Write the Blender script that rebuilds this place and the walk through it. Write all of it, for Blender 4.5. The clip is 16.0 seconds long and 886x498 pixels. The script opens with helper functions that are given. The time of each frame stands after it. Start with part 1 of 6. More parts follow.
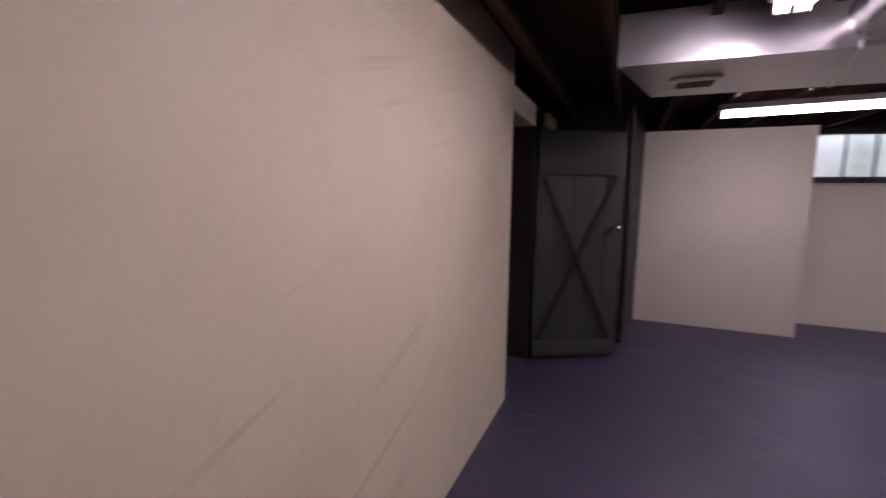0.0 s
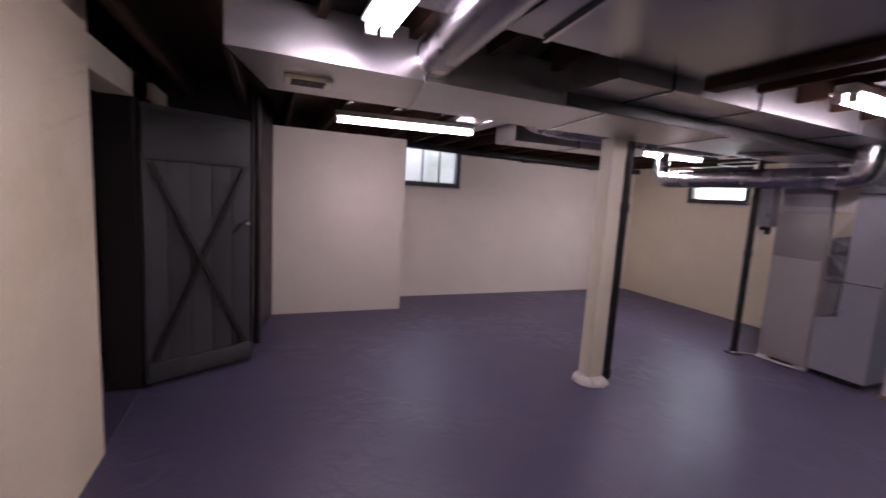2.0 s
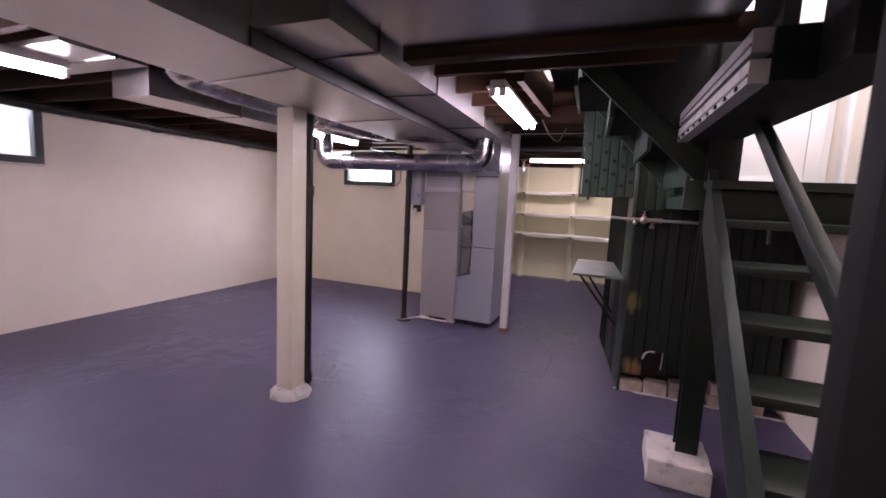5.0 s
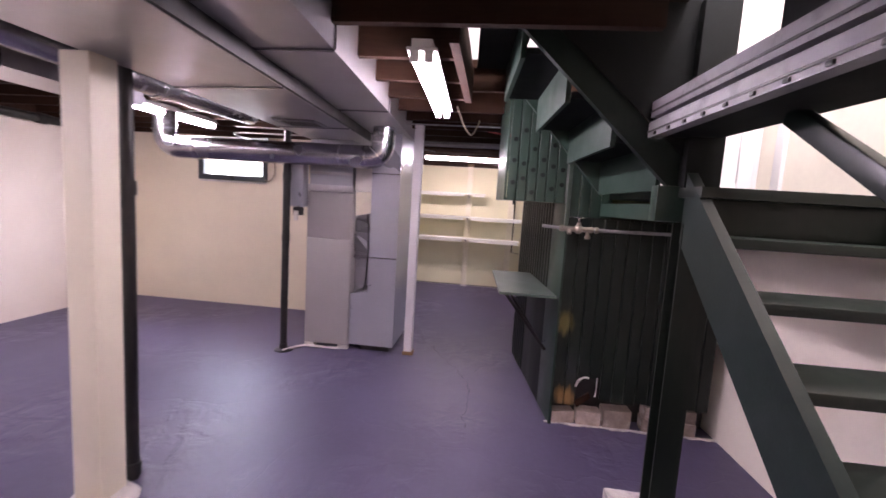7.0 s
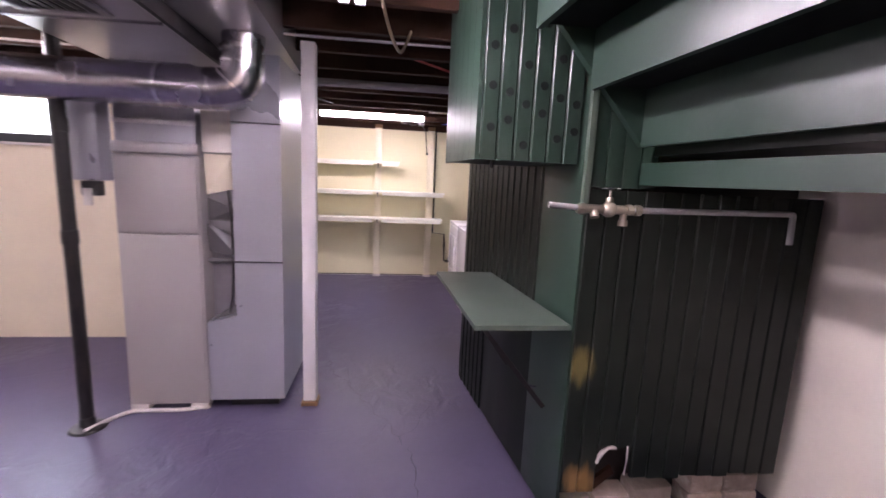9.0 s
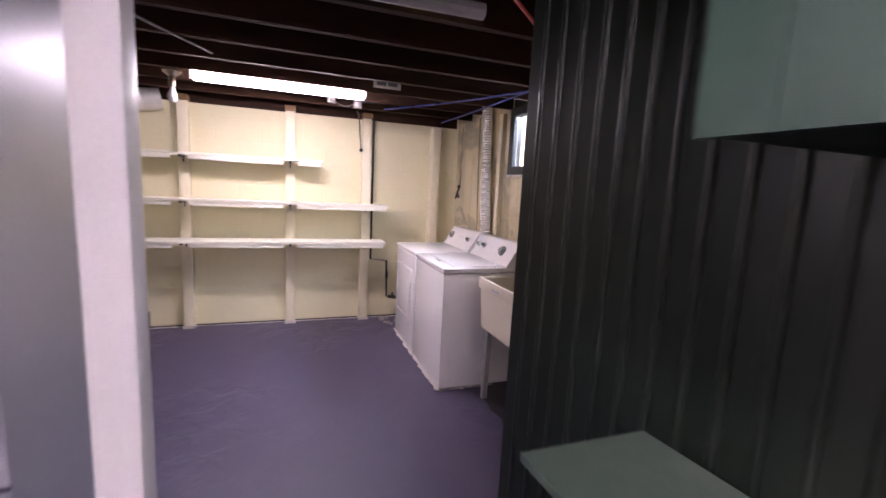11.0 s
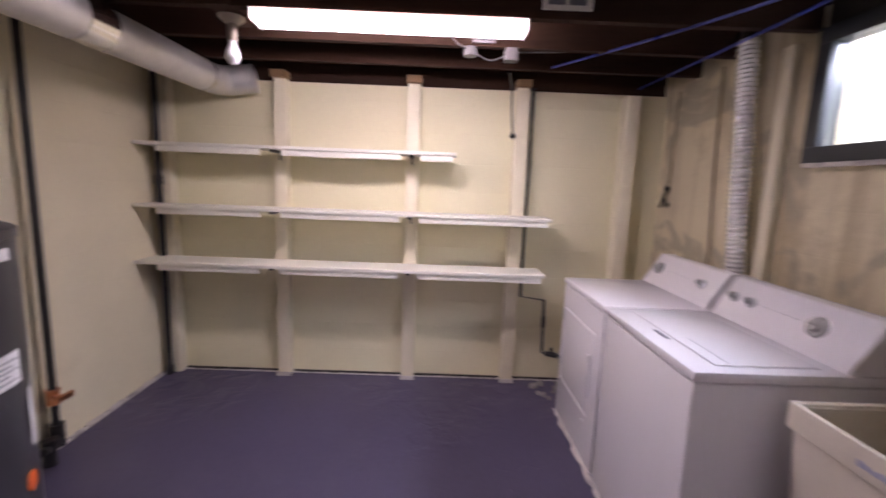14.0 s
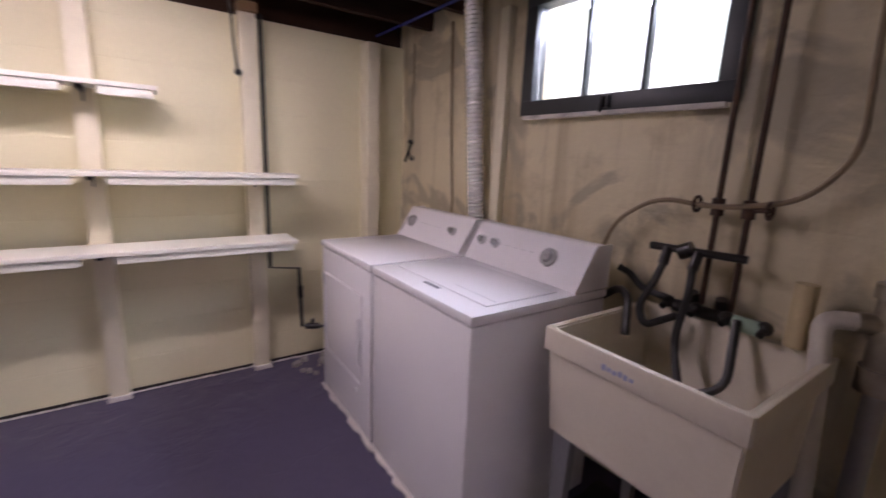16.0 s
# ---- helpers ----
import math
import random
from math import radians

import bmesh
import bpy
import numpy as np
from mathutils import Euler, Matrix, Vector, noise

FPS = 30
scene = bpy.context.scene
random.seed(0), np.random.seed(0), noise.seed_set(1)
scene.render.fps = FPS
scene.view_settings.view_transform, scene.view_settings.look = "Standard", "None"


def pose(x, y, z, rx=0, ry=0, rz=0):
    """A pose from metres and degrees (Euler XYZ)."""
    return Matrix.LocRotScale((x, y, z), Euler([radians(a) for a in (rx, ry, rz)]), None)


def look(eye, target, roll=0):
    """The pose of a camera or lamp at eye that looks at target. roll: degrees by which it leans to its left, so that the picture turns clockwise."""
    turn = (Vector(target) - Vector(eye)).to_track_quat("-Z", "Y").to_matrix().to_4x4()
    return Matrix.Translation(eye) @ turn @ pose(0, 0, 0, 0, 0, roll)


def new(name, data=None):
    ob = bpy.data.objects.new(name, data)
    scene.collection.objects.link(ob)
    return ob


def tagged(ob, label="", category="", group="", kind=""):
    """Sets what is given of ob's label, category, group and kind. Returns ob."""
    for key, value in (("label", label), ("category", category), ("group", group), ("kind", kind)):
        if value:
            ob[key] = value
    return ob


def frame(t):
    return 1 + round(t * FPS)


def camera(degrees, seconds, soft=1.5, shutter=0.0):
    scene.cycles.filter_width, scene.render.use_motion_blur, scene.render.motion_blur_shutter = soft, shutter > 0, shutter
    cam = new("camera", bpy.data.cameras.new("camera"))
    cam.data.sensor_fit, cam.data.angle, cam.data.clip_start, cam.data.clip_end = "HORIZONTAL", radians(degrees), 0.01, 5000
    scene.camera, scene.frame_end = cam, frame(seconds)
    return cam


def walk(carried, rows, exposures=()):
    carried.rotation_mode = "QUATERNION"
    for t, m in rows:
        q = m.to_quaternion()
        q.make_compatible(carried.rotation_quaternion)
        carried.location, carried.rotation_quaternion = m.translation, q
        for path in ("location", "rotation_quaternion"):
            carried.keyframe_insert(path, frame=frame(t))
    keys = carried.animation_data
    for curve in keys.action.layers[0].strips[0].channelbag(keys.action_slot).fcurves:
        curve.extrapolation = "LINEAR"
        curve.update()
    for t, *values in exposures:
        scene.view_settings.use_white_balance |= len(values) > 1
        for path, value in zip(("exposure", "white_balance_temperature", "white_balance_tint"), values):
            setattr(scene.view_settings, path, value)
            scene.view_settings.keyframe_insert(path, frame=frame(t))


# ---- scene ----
cam = camera(92.1, 16.0, soft=1.6, shutter=0.5)
PATH = [
    (0, (0.85, 0.546, 1.48), (0.067, 2.367, 1.213), 0.6),
    (0.5, (0.806, 0.51, 1.484), (0.48, 2.465, 1.215), 0.0),
    (1, (0.824, 0.547, 1.5), (0.936, 2.525, 1.228), 1.7),
    (1.5, (0.86, 0.65, 1.504), (1.293, 2.586, 1.254), 2.0),
    (2, (0.932, 0.73, 1.503), (1.692, 2.564, 1.254), 3.4),
    (2.5, (0.91, 0.796, 1.519), (2.005, 2.453, 1.285), 2.7),
    (3, (0.917, 0.885, 1.52), (2.231, 2.371, 1.259), 2.5),
    (3.5, (0.981, 0.998, 1.522), (2.413, 2.379, 1.326), 2.7),
    (4, (0.993, 1.137, 1.534), (2.626, 2.276, 1.354), 2.2),
    (4.5, (1.01, 1.233, 1.531), (2.798, 2.106, 1.331), 2.2),
    (5, (1.13, 1.349, 1.483), (2.969, 2.097, 1.243), 2.8),
    (7.5, (2.064, 1.841, 1.515), (4.047, 1.841, 1.249), 2.0),
    (8, (2.383, 1.917, 1.497), (4.349, 1.757, 1.169), 0.6),
    (8.5, (2.794, 1.932, 1.481), (4.769, 1.831, 1.185), 2.1),
    (9, (3.179, 1.986, 1.467), (5.137, 1.734, 1.147), 2.6),
    (11.5, (5.255, 2.172, 1.479), (7.051, 1.344, 1.177), 2.1),
    (12, (5.51, 2.132, 1.478), (7.227, 1.164, 1.137), 1.4),
    (12.5, (5.78, 2.044, 1.476), (7.594, 1.249, 1.197), 1.6),
    (13, (6.032, 1.996, 1.456), (7.809, 1.14, 1.121), 1.5),
    (13.5, (6.253, 1.985, 1.45), (8.103, 1.32, 1.082), 1.3),
    (14, (6.434, 1.962, 1.464), (8.413, 1.939, 1.171), 2.2),
    (14.5, (6.499, 1.997, 1.465), (8.461, 2.227, 1.156), 0.2),
    (15, (6.554, 2.052, 1.45), (8.515, 2.103, 1.063), 1.1),
    (15.5, (6.615, 2.048, 1.414), (8.453, 1.386, 0.984), 1.0),
    (16, (6.726, 1.939, 1.388), (8.335, 0.824, 0.982), 2.4),
]
EXPOSURES = [(0, 0.17, 6500, 15), (1.5, 0.26, 6500, 14), (2.5, 0.72, 6500, 15), (3.5, 1.0, 6500, 18), (5.0, 1.08, 6500, 20), (7.5, 1.77, 6500, 18), (9.0, 1.9, 6500, 16), (11.5, 2.05, 6500, 15), (12.5, 2.08, 6500, 16), (14.5, 1.36, 6500, 17), (16, 1.28, 6500, 17)]
walk(cam, [(t, look(eye, target, roll)) for t, eye, target, roll in PATH], EXPOSURES)

# ---- world, large lights ----
world = bpy.data.worlds.new("sky")
scene.world = world
world.use_nodes = True
wn = world.node_tree.nodes
sky = wn.new("ShaderNodeTexSky")
sky.sky_type, sky.sun_disc = "NISHITA", False
sky.sun_elevation, sky.sun_rotation = radians(40), radians(200)
world.node_tree.links.new(sky.outputs[0], wn["Background"].inputs[0])
wn["Background"].inputs[1].default_value = 0.12

TUBE_POWER = 30.0
UPSTAIRS_WATTS = 66.0
WINDOW_GLOW = {"window_1": 0.5, "window_2": 3.2, "window_3": 1.1}
WINDOW_WATTS = {"window_1": 18.0, "window_2": 30.0, "window_3": 28.0}


# ---- materials ----
def material(name, colour, rough=0.6, metal=0.0, vary=0.12, scale=6.0, bump=0.1, fine=90.0, dirt=None, dirt_amount=0.0, dirt_scale=1.6, coat=0.0, grain=None, piece=0.0, gloss=0.5):
    """A painted or raw surface: colour broken up at a large and a fine scale, stains of a second colour, and fine relief."""
    m = bpy.data.materials.new(name)
    m.use_nodes = True
    nodes, links = m.node_tree.nodes, m.node_tree.links
    b = nodes["Principled BSDF"]
    b.inputs["Roughness"].default_value, b.inputs["Metallic"].default_value = rough, metal
    b.inputs["Coat Weight"].default_value = coat
    b.inputs["Specular IOR Level"].default_value = gloss
    b.inputs["Coat Roughness"].default_value = 0.2
    where = nodes.new("ShaderNodeTexCoord")
    place = nodes.new("ShaderNodeMapping")
    links.new(where.outputs["Object"], place.inputs[0])
    if grain:
        place.inputs["Scale"].default_value = grain
    big = nodes.new("ShaderNodeTexNoise")
    big.inputs["Scale"].default_value, big.inputs["Detail"].default_value = scale, 5.0
    small = nodes.new("ShaderNodeTexNoise")
    small.inputs["Scale"].default_value, small.inputs["Detail"].default_value = fine, 3.0
    for n in (big, small):
        links.new(place.outputs[0], n.inputs["Vector"])
    mixed = nodes.new("ShaderNodeMath")
    mixed.operation = "MULTIPLY_ADD"
    mixed.inputs[1].default_value = 0.35
    links.new(small.outputs[0], mixed.inputs[0]), links.new(big.outputs[0], mixed.inputs[2])
    ramp = nodes.new("ShaderNodeMapRange")
    ramp.inputs[1].default_value, ramp.inputs[2].default_value = 0.35, 1.0
    ramp.inputs[3].default_value, ramp.inputs[4].default_value = 1 - vary, 1 + vary
    links.new(mixed.outputs[0], ramp.inputs[0])
    shade = nodes.new("ShaderNodeVectorMath")
    shade.operation = "SCALE"
    shade.inputs[0].default_value = colour
    links.new(ramp.outputs[0], shade.inputs["Scale"])
    out = shade.outputs[0]
    if piece:
        info = nodes.new("ShaderNodeObjectInfo")
        r2 = nodes.new("ShaderNodeMapRange")
        r2.inputs[3].default_value, r2.inputs[4].default_value = 1 - piece, 1 + piece
        links.new(info.outputs["Random"], r2.inputs[0])
        s2 = nodes.new("ShaderNodeVectorMath")
        s2.operation = "SCALE"
        links.new(out, s2.inputs[0]), links.new(r2.outputs[0], s2.inputs["Scale"])
        out = s2.outputs[0]
    if dirt:
        stain = nodes.new("ShaderNodeTexNoise")
        stain.inputs["Scale"].default_value, stain.inputs["Detail"].default_value, stain.inputs["Roughness"].default_value = dirt_scale, 8.0, 0.65
        links.new(place.outputs[0], stain.inputs["Vector"])
        mask = nodes.new("ShaderNodeMapRange")
        mask.inputs[1].default_value, mask.inputs[2].default_value = 0.52, 0.68
        mask.inputs[3].default_value, mask.inputs[4].default_value = 0.0, dirt_amount
        links.new(stain.outputs[0], mask.inputs[0])
        mix = nodes.new("ShaderNodeMix")
        mix.data_type = "RGBA"
        links.new(mask.outputs[0], mix.inputs["Factor"])
        links.new(out, mix.inputs["A"])
        mix.inputs["B"].default_value = (*dirt, 1)
        out = mix.outputs["Result"]
    links.new(out, b.inputs["Base Color"])
    rr = nodes.new("ShaderNodeMapRange")
    rr.inputs[1].default_value, rr.inputs[2].default_value = 0.3, 0.8
    spread = 0.02 if metal > 0.5 else 0.08
    rr.inputs[3].default_value, rr.inputs[4].default_value = max(0.03, rough - spread), min(1, rough + spread)
    links.new(big.outputs[0], rr.inputs[0]), links.new(rr.outputs[0], b.inputs["Roughness"])
    if bump:
        relief = nodes.new("ShaderNodeBump")
        relief.inputs["Strength"].default_value, relief.inputs["Distance"].default_value = bump, 0.01
        links.new(mixed.outputs[0], relief.inputs["Height"])
        links.new(relief.outputs[0], b.inputs["Normal"])
    return m


def block_wall(name, colour, dirt, dirt_amount, joint=0.35, axis="x", rough=0.55, bump=0.12, dirt_scale=1.1):
    """Painted block masonry: the joints are faint grooves under the paint, with stains."""
    m = material(name, colour, rough, vary=0.07, scale=2.2, bump=bump, fine=45, dirt=dirt, dirt_amount=dirt_amount, dirt_scale=dirt_scale)
    nodes, links = m.node_tree.nodes, m.node_tree.links
    b = nodes["Principled BSDF"]
    where = nodes.new("ShaderNodeTexCoord")
    cut = nodes.new("ShaderNodeSeparateXYZ")
    links.new(where.outputs["Object"], cut.inputs[0])
    flat = nodes.new("ShaderNodeCombineXYZ")
    links.new(cut.outputs[0 if axis == "x" else 1], flat.inputs[0]), links.new(cut.outputs[2], flat.inputs[1])
    brick = nodes.new("ShaderNodeTexBrick")
    brick.inputs["Scale"].default_value = 1.0
    brick.inputs["Brick Width"].default_value, brick.inputs["Row Height"].default_value = 0.406, 0.203
    brick.inputs["Mortar Size"].default_value, brick.inputs["Mortar Smooth"].default_value = 0.006, 0.6
    links.new(flat.outputs[0], brick.inputs["Vector"])
    old = b.inputs["Normal"].links[0].from_node
    groove = nodes.new("ShaderNodeBump")
    groove.invert = True
    groove.inputs["Strength"].default_value, groove.inputs["Distance"].default_value = joint, 0.006
    links.new(brick.outputs["Fac"], groove.inputs["Height"]), links.new(old.outputs[0], groove.inputs["Normal"])
    links.new(groove.outputs[0], b.inputs["Normal"])
    return m


def glowing(name, colour, strength):
    m = bpy.data.materials.new(name)
    m.use_nodes = True
    b = m.node_tree.nodes["Principled BSDF"]
    b.inputs["Base Color"].default_value = (0.8, 0.8, 0.8, 1)
    b.inputs["Emission Color"].default_value, b.inputs["Emission Strength"].default_value = (*colour, 1), strength
    return m


CREAM = block_wall("cream_block_paint", (0.755, 0.675, 0.58), (0.55, 0.48, 0.41), 0.2, axis="x", joint=0.15)
CREAM_Y = block_wall("cream_block_paint_y", (0.76, 0.66, 0.485), (0.58, 0.47, 0.31), 0.5, axis="y", joint=0.07)


def scuffed(m):
    """Faint slanting scrape marks across a painted wall."""
    nodes, links = m.node_tree.nodes, m.node_tree.links
    b = nodes["Principled BSDF"]
    where = nodes.new("ShaderNodeTexCoord")
    turn = nodes.new("ShaderNodeMapping")
    turn.inputs["Rotation"].default_value = (radians(-17), 0, 0)
    links.new(where.outputs["Object"], turn.inputs[0])
    stretch = nodes.new("ShaderNodeMapping")
    stretch.inputs["Scale"].default_value = (1, 0.7, 16)
    links.new(turn.outputs[0], stretch.inputs[0])
    streak, patch = nodes.new("ShaderNodeTexNoise"), nodes.new("ShaderNodeTexNoise")
    streak.inputs["Scale"].default_value, streak.inputs["Detail"].default_value = 1.0, 2.0
    patch.inputs["Scale"].default_value = 0.9
    links.new(stretch.outputs[0], streak.inputs["Vector"]), links.new(where.outputs["Object"], patch.inputs["Vector"])
    line, area = nodes.new("ShaderNodeMapRange"), nodes.new("ShaderNodeMapRange")
    line.inputs[1].default_value, line.inputs[2].default_value, line.inputs[4].default_value = 0.62, 0.68, 0.3
    area.inputs[1].default_value, area.inputs[2].default_value = 0.48, 0.58
    links.new(streak.outputs[0], line.inputs[0]), links.new(patch.outputs[0], area.inputs[0])
    both = nodes.new("ShaderNodeMath")
    both.operation = "MULTIPLY"
    links.new(line.outputs[0], both.inputs[0]), links.new(area.outputs[0], both.inputs[1])
    mix = nodes.new("ShaderNodeMix")
    mix.data_type = "RGBA"
    mix.inputs["B"].default_value = (0.42, 0.36, 0.31, 1)
    links.new(both.outputs[0], mix.inputs["Factor"]), links.new(b.inputs["Base Color"].links[0].from_socket, mix.inputs["A"])
    links.new(mix.outputs["Result"], b.inputs["Base Color"])


scuffed(CREAM_Y)
EAST_CREAM = block_wall("yellowed_cream_block_paint", (0.74, 0.66, 0.50), (0.58, 0.5, 0.36), 0.2, axis="y", joint=0.12)
YELLOW = block_wall("yellow_cream_paint", (0.74, 0.69, 0.465), (0.60, 0.53, 0.36), 0.3, axis="y", joint=0.2, rough=0.7)
YELLOW_X = block_wall("yellow_cream_paint_x", (0.74, 0.665, 0.47), (0.42, 0.37, 0.25), 0.35, axis="x", joint=0.2)
STAINED = block_wall("stained_cream_paint", (0.68, 0.60, 0.41), (0.32, 0.26, 0.15), 0.7, axis="x", joint=0.1, bump=0.4, dirt_scale=1.7)


def weathered(m):
    """Damp, blistered plaster: lumpy relief, scaled-off patches and streaks running down."""
    nodes, links = m.node_tree.nodes, m.node_tree.links
    b = nodes["Principled BSDF"]
    where = nodes.new("ShaderNodeTexCoord")
    lumps, scale_off, run = (nodes.new("ShaderNodeTexNoise") for k in range(3))
    lumps.inputs["Scale"].default_value, lumps.inputs["Detail"].default_value = 5.5, 7.0
    scale_off.inputs["Scale"].default_value, scale_off.inputs["Detail"].default_value, scale_off.inputs["Distortion"].default_value = 2.4, 9.0, 0.8
    run.inputs["Scale"].default_value, run.inputs["Detail"].default_value = 1.0, 4.0
    down = nodes.new("ShaderNodeMapping")
    down.inputs["Scale"].default_value = (7, 7, 0.5)
    links.new(where.outputs["Object"], down.inputs[0]), links.new(down.outputs[0], run.inputs["Vector"])
    links.new(where.outputs["Object"], lumps.inputs["Vector"]), links.new(where.outputs["Object"], scale_off.inputs["Vector"])
    out = b.inputs["Base Color"].links[0].from_socket
    for source, lo, hi, most, colour in ((run, 0.52, 0.68, 0.6, (0.34, 0.26, 0.14)), (scale_off, 0.53, 0.59, 0.7, (0.34, 0.305, 0.22))):
        mask = nodes.new("ShaderNodeMapRange")
        mask.inputs[1].default_value, mask.inputs[2].default_value, mask.inputs[4].default_value = lo, hi, most
        links.new(source.outputs[0], mask.inputs[0])
        mix = nodes.new("ShaderNodeMix")
        mix.data_type = "RGBA"
        mix.inputs["B"].default_value = (*colour, 1)
        links.new(mask.outputs[0], mix.inputs["Factor"]), links.new(out, mix.inputs["A"])
        out = mix.outputs["Result"]
    links.new(out, b.inputs["Base Color"])
    for source, strength, depth in ((lumps, 0.6, 0.03), (scale_off, 0.5, 0.012)):
        relief = nodes.new("ShaderNodeBump")
        relief.inputs["Strength"].default_value, relief.inputs["Distance"].default_value = strength, depth
        links.new(source.outputs[0], relief.inputs["Height"]), links.new(b.inputs["Normal"].links[0].from_socket, relief.inputs["Normal"])
        links.new(relief.outputs[0], b.inputs["Normal"])


weathered(STAINED)
TRIM_CREAM = material("cream_wood_paint", (0.76, 0.70, 0.52), 0.5, vary=0.08, scale=3, bump=0.08, dirt=(0.5, 0.42, 0.3), dirt_amount=0.3, dirt_scale=6)
SHELF_WHITE = material("white_wood_paint", (0.80, 0.78, 0.68), 0.45, vary=0.05, scale=4, bump=0.05)
FLOOR = material("slate_floor_paint", (0.072, 0.061, 0.108), 0.48, vary=0.16, scale=1.3, bump=0.12, fine=28, dirt=(0.10, 0.086, 0.13), dirt_amount=0.4, dirt_scale=1.4, gloss=0.42)


def worn_floor(m):
    """Patches of flaked, rough paint and a few thin cracks in the floor."""
    nodes, links = m.node_tree.nodes, m.node_tree.links
    b = nodes["Principled BSDF"]
    where = nodes.new("ShaderNodeTexCoord")
    flakes = nodes.new("ShaderNodeTexNoise")
    flakes.inputs["Scale"].default_value, flakes.inputs["Detail"].default_value, flakes.inputs["Distortion"].default_value = 6.5, 4.5, 0.5
    area = nodes.new("ShaderNodeTexNoise")
    area.inputs["Scale"].default_value, area.inputs["Detail"].default_value = 0.9, 2.0
    for n in (flakes, area):
        links.new(where.outputs["Object"], n.inputs["Vector"])
    gate = nodes.new("ShaderNodeMapRange")
    gate.inputs[1].default_value, gate.inputs[2].default_value = 0.48, 0.62
    gate.inputs[3].default_value = 0.08
    links.new(area.outputs[0], gate.inputs[0])
    edge = nodes.new("ShaderNodeMapRange")
    edge.inputs[1].default_value, edge.inputs[2].default_value = 0.40, 0.60
    links.new(flakes.outputs[0], edge.inputs[0])
    both = nodes.new("ShaderNodeMath")
    both.operation = "MULTIPLY"
    links.new(gate.outputs[0], both.inputs[0]), links.new(edge.outputs[0], both.inputs[1])
    lift = nodes.new("ShaderNodeBump")
    lift.inputs["Strength"].default_value, lift.inputs["Distance"].default_value = 0.62, 0.007
    links.new(both.outputs[0], lift.inputs["Height"]), links.new(b.inputs["Normal"].links[0].from_socket, lift.inputs["Normal"])
    sheen = nodes.new("ShaderNodeMapRange")
    sheen.inputs[3].default_value, sheen.inputs[4].default_value = 0.48, 0.40
    links.new(both.outputs[0], sheen.inputs[0]), links.new(sheen.outputs[0], b.inputs["Roughness"])
    warp = nodes.new("ShaderNodeTexNoise")
    warp.inputs["Scale"].default_value, warp.inputs["Detail"].default_value = 3.0, 5.0
    links.new(where.outputs["Object"], warp.inputs["Vector"])
    shift = nodes.new("ShaderNodeVectorMath")
    shift.operation = "MULTIPLY_ADD"
    shift.inputs[1].default_value = (0.35, 0.35, 0.0)
    links.new(warp.outputs["Color"], shift.inputs[0]), links.new(where.outputs["Object"], shift.inputs[2])
    cells = nodes.new("ShaderNodeTexVoronoi")
    cells.feature = "DISTANCE_TO_EDGE"
    cells.inputs["Scale"].default_value = 0.55
    links.new(shift.outputs[0], cells.inputs["Vector"])
    thin = nodes.new("ShaderNodeMapRange")
    thin.inputs[1].default_value, thin.inputs[2].default_value = 0.0, 0.004
    links.new(cells.outputs[0], thin.inputs[0])
    crack = nodes.new("ShaderNodeBump")
    crack.inputs["Strength"].default_value, crack.inputs["Distance"].default_value = 0.16, 0.006
    links.new(thin.outputs[0], crack.inputs["Height"]), links.new(lift.outputs[0], crack.inputs["Normal"])
    links.new(crack.outputs[0], b.inputs["Normal"])


worn_floor(FLOOR)
GREEN = material("dark_green_paint", (0.018, 0.037, 0.026), 0.36, vary=0.18, scale=5, bump=0.08, dirt=(0.04, 0.058, 0.048), dirt_amount=0.4, dirt_scale=3)
GREEN_LIGHT = material("worn_green_paint", (0.062, 0.088, 0.068), 0.4, vary=0.15, scale=5, bump=0.06, dirt=(0.12, 0.135, 0.11), dirt_amount=0.4, dirt_scale=5)
# the green paint with the dimmer light on the stairs darkened into it
SHADED_GREEN = material("shaded_green_paint", (0.009, 0.017, 0.014), 0.42, vary=0.2, scale=5, bump=0.08, dirt=(0.025, 0.034, 0.03), dirt_amount=0.4, dirt_scale=4, gloss=0.3)
# black boards, plus the shade of upper tread undersides and peg holes
BLACK_MATTE = material("black_boards_and_shade", (0.008, 0.009, 0.009), 0.75, vary=0.3, scale=5, bump=0.1, gloss=0.15)
RAIL_GREY = material("grey_white_rail_paint", (0.32, 0.31, 0.33), 0.45, vary=0.15, scale=8, bump=0.08, dirt=(0.1, 0.11, 0.1), dirt_amount=0.6, dirt_scale=9)
BLACK_GREEN = material("black_green_paint", (0.008, 0.012, 0.009), 0.40, vary=0.25, scale=5, bump=0.08, grain=(1, 1, 0.2), dirt=(0.018, 0.021, 0.016), dirt_amount=0.5, dirt_scale=4, gloss=0.3)


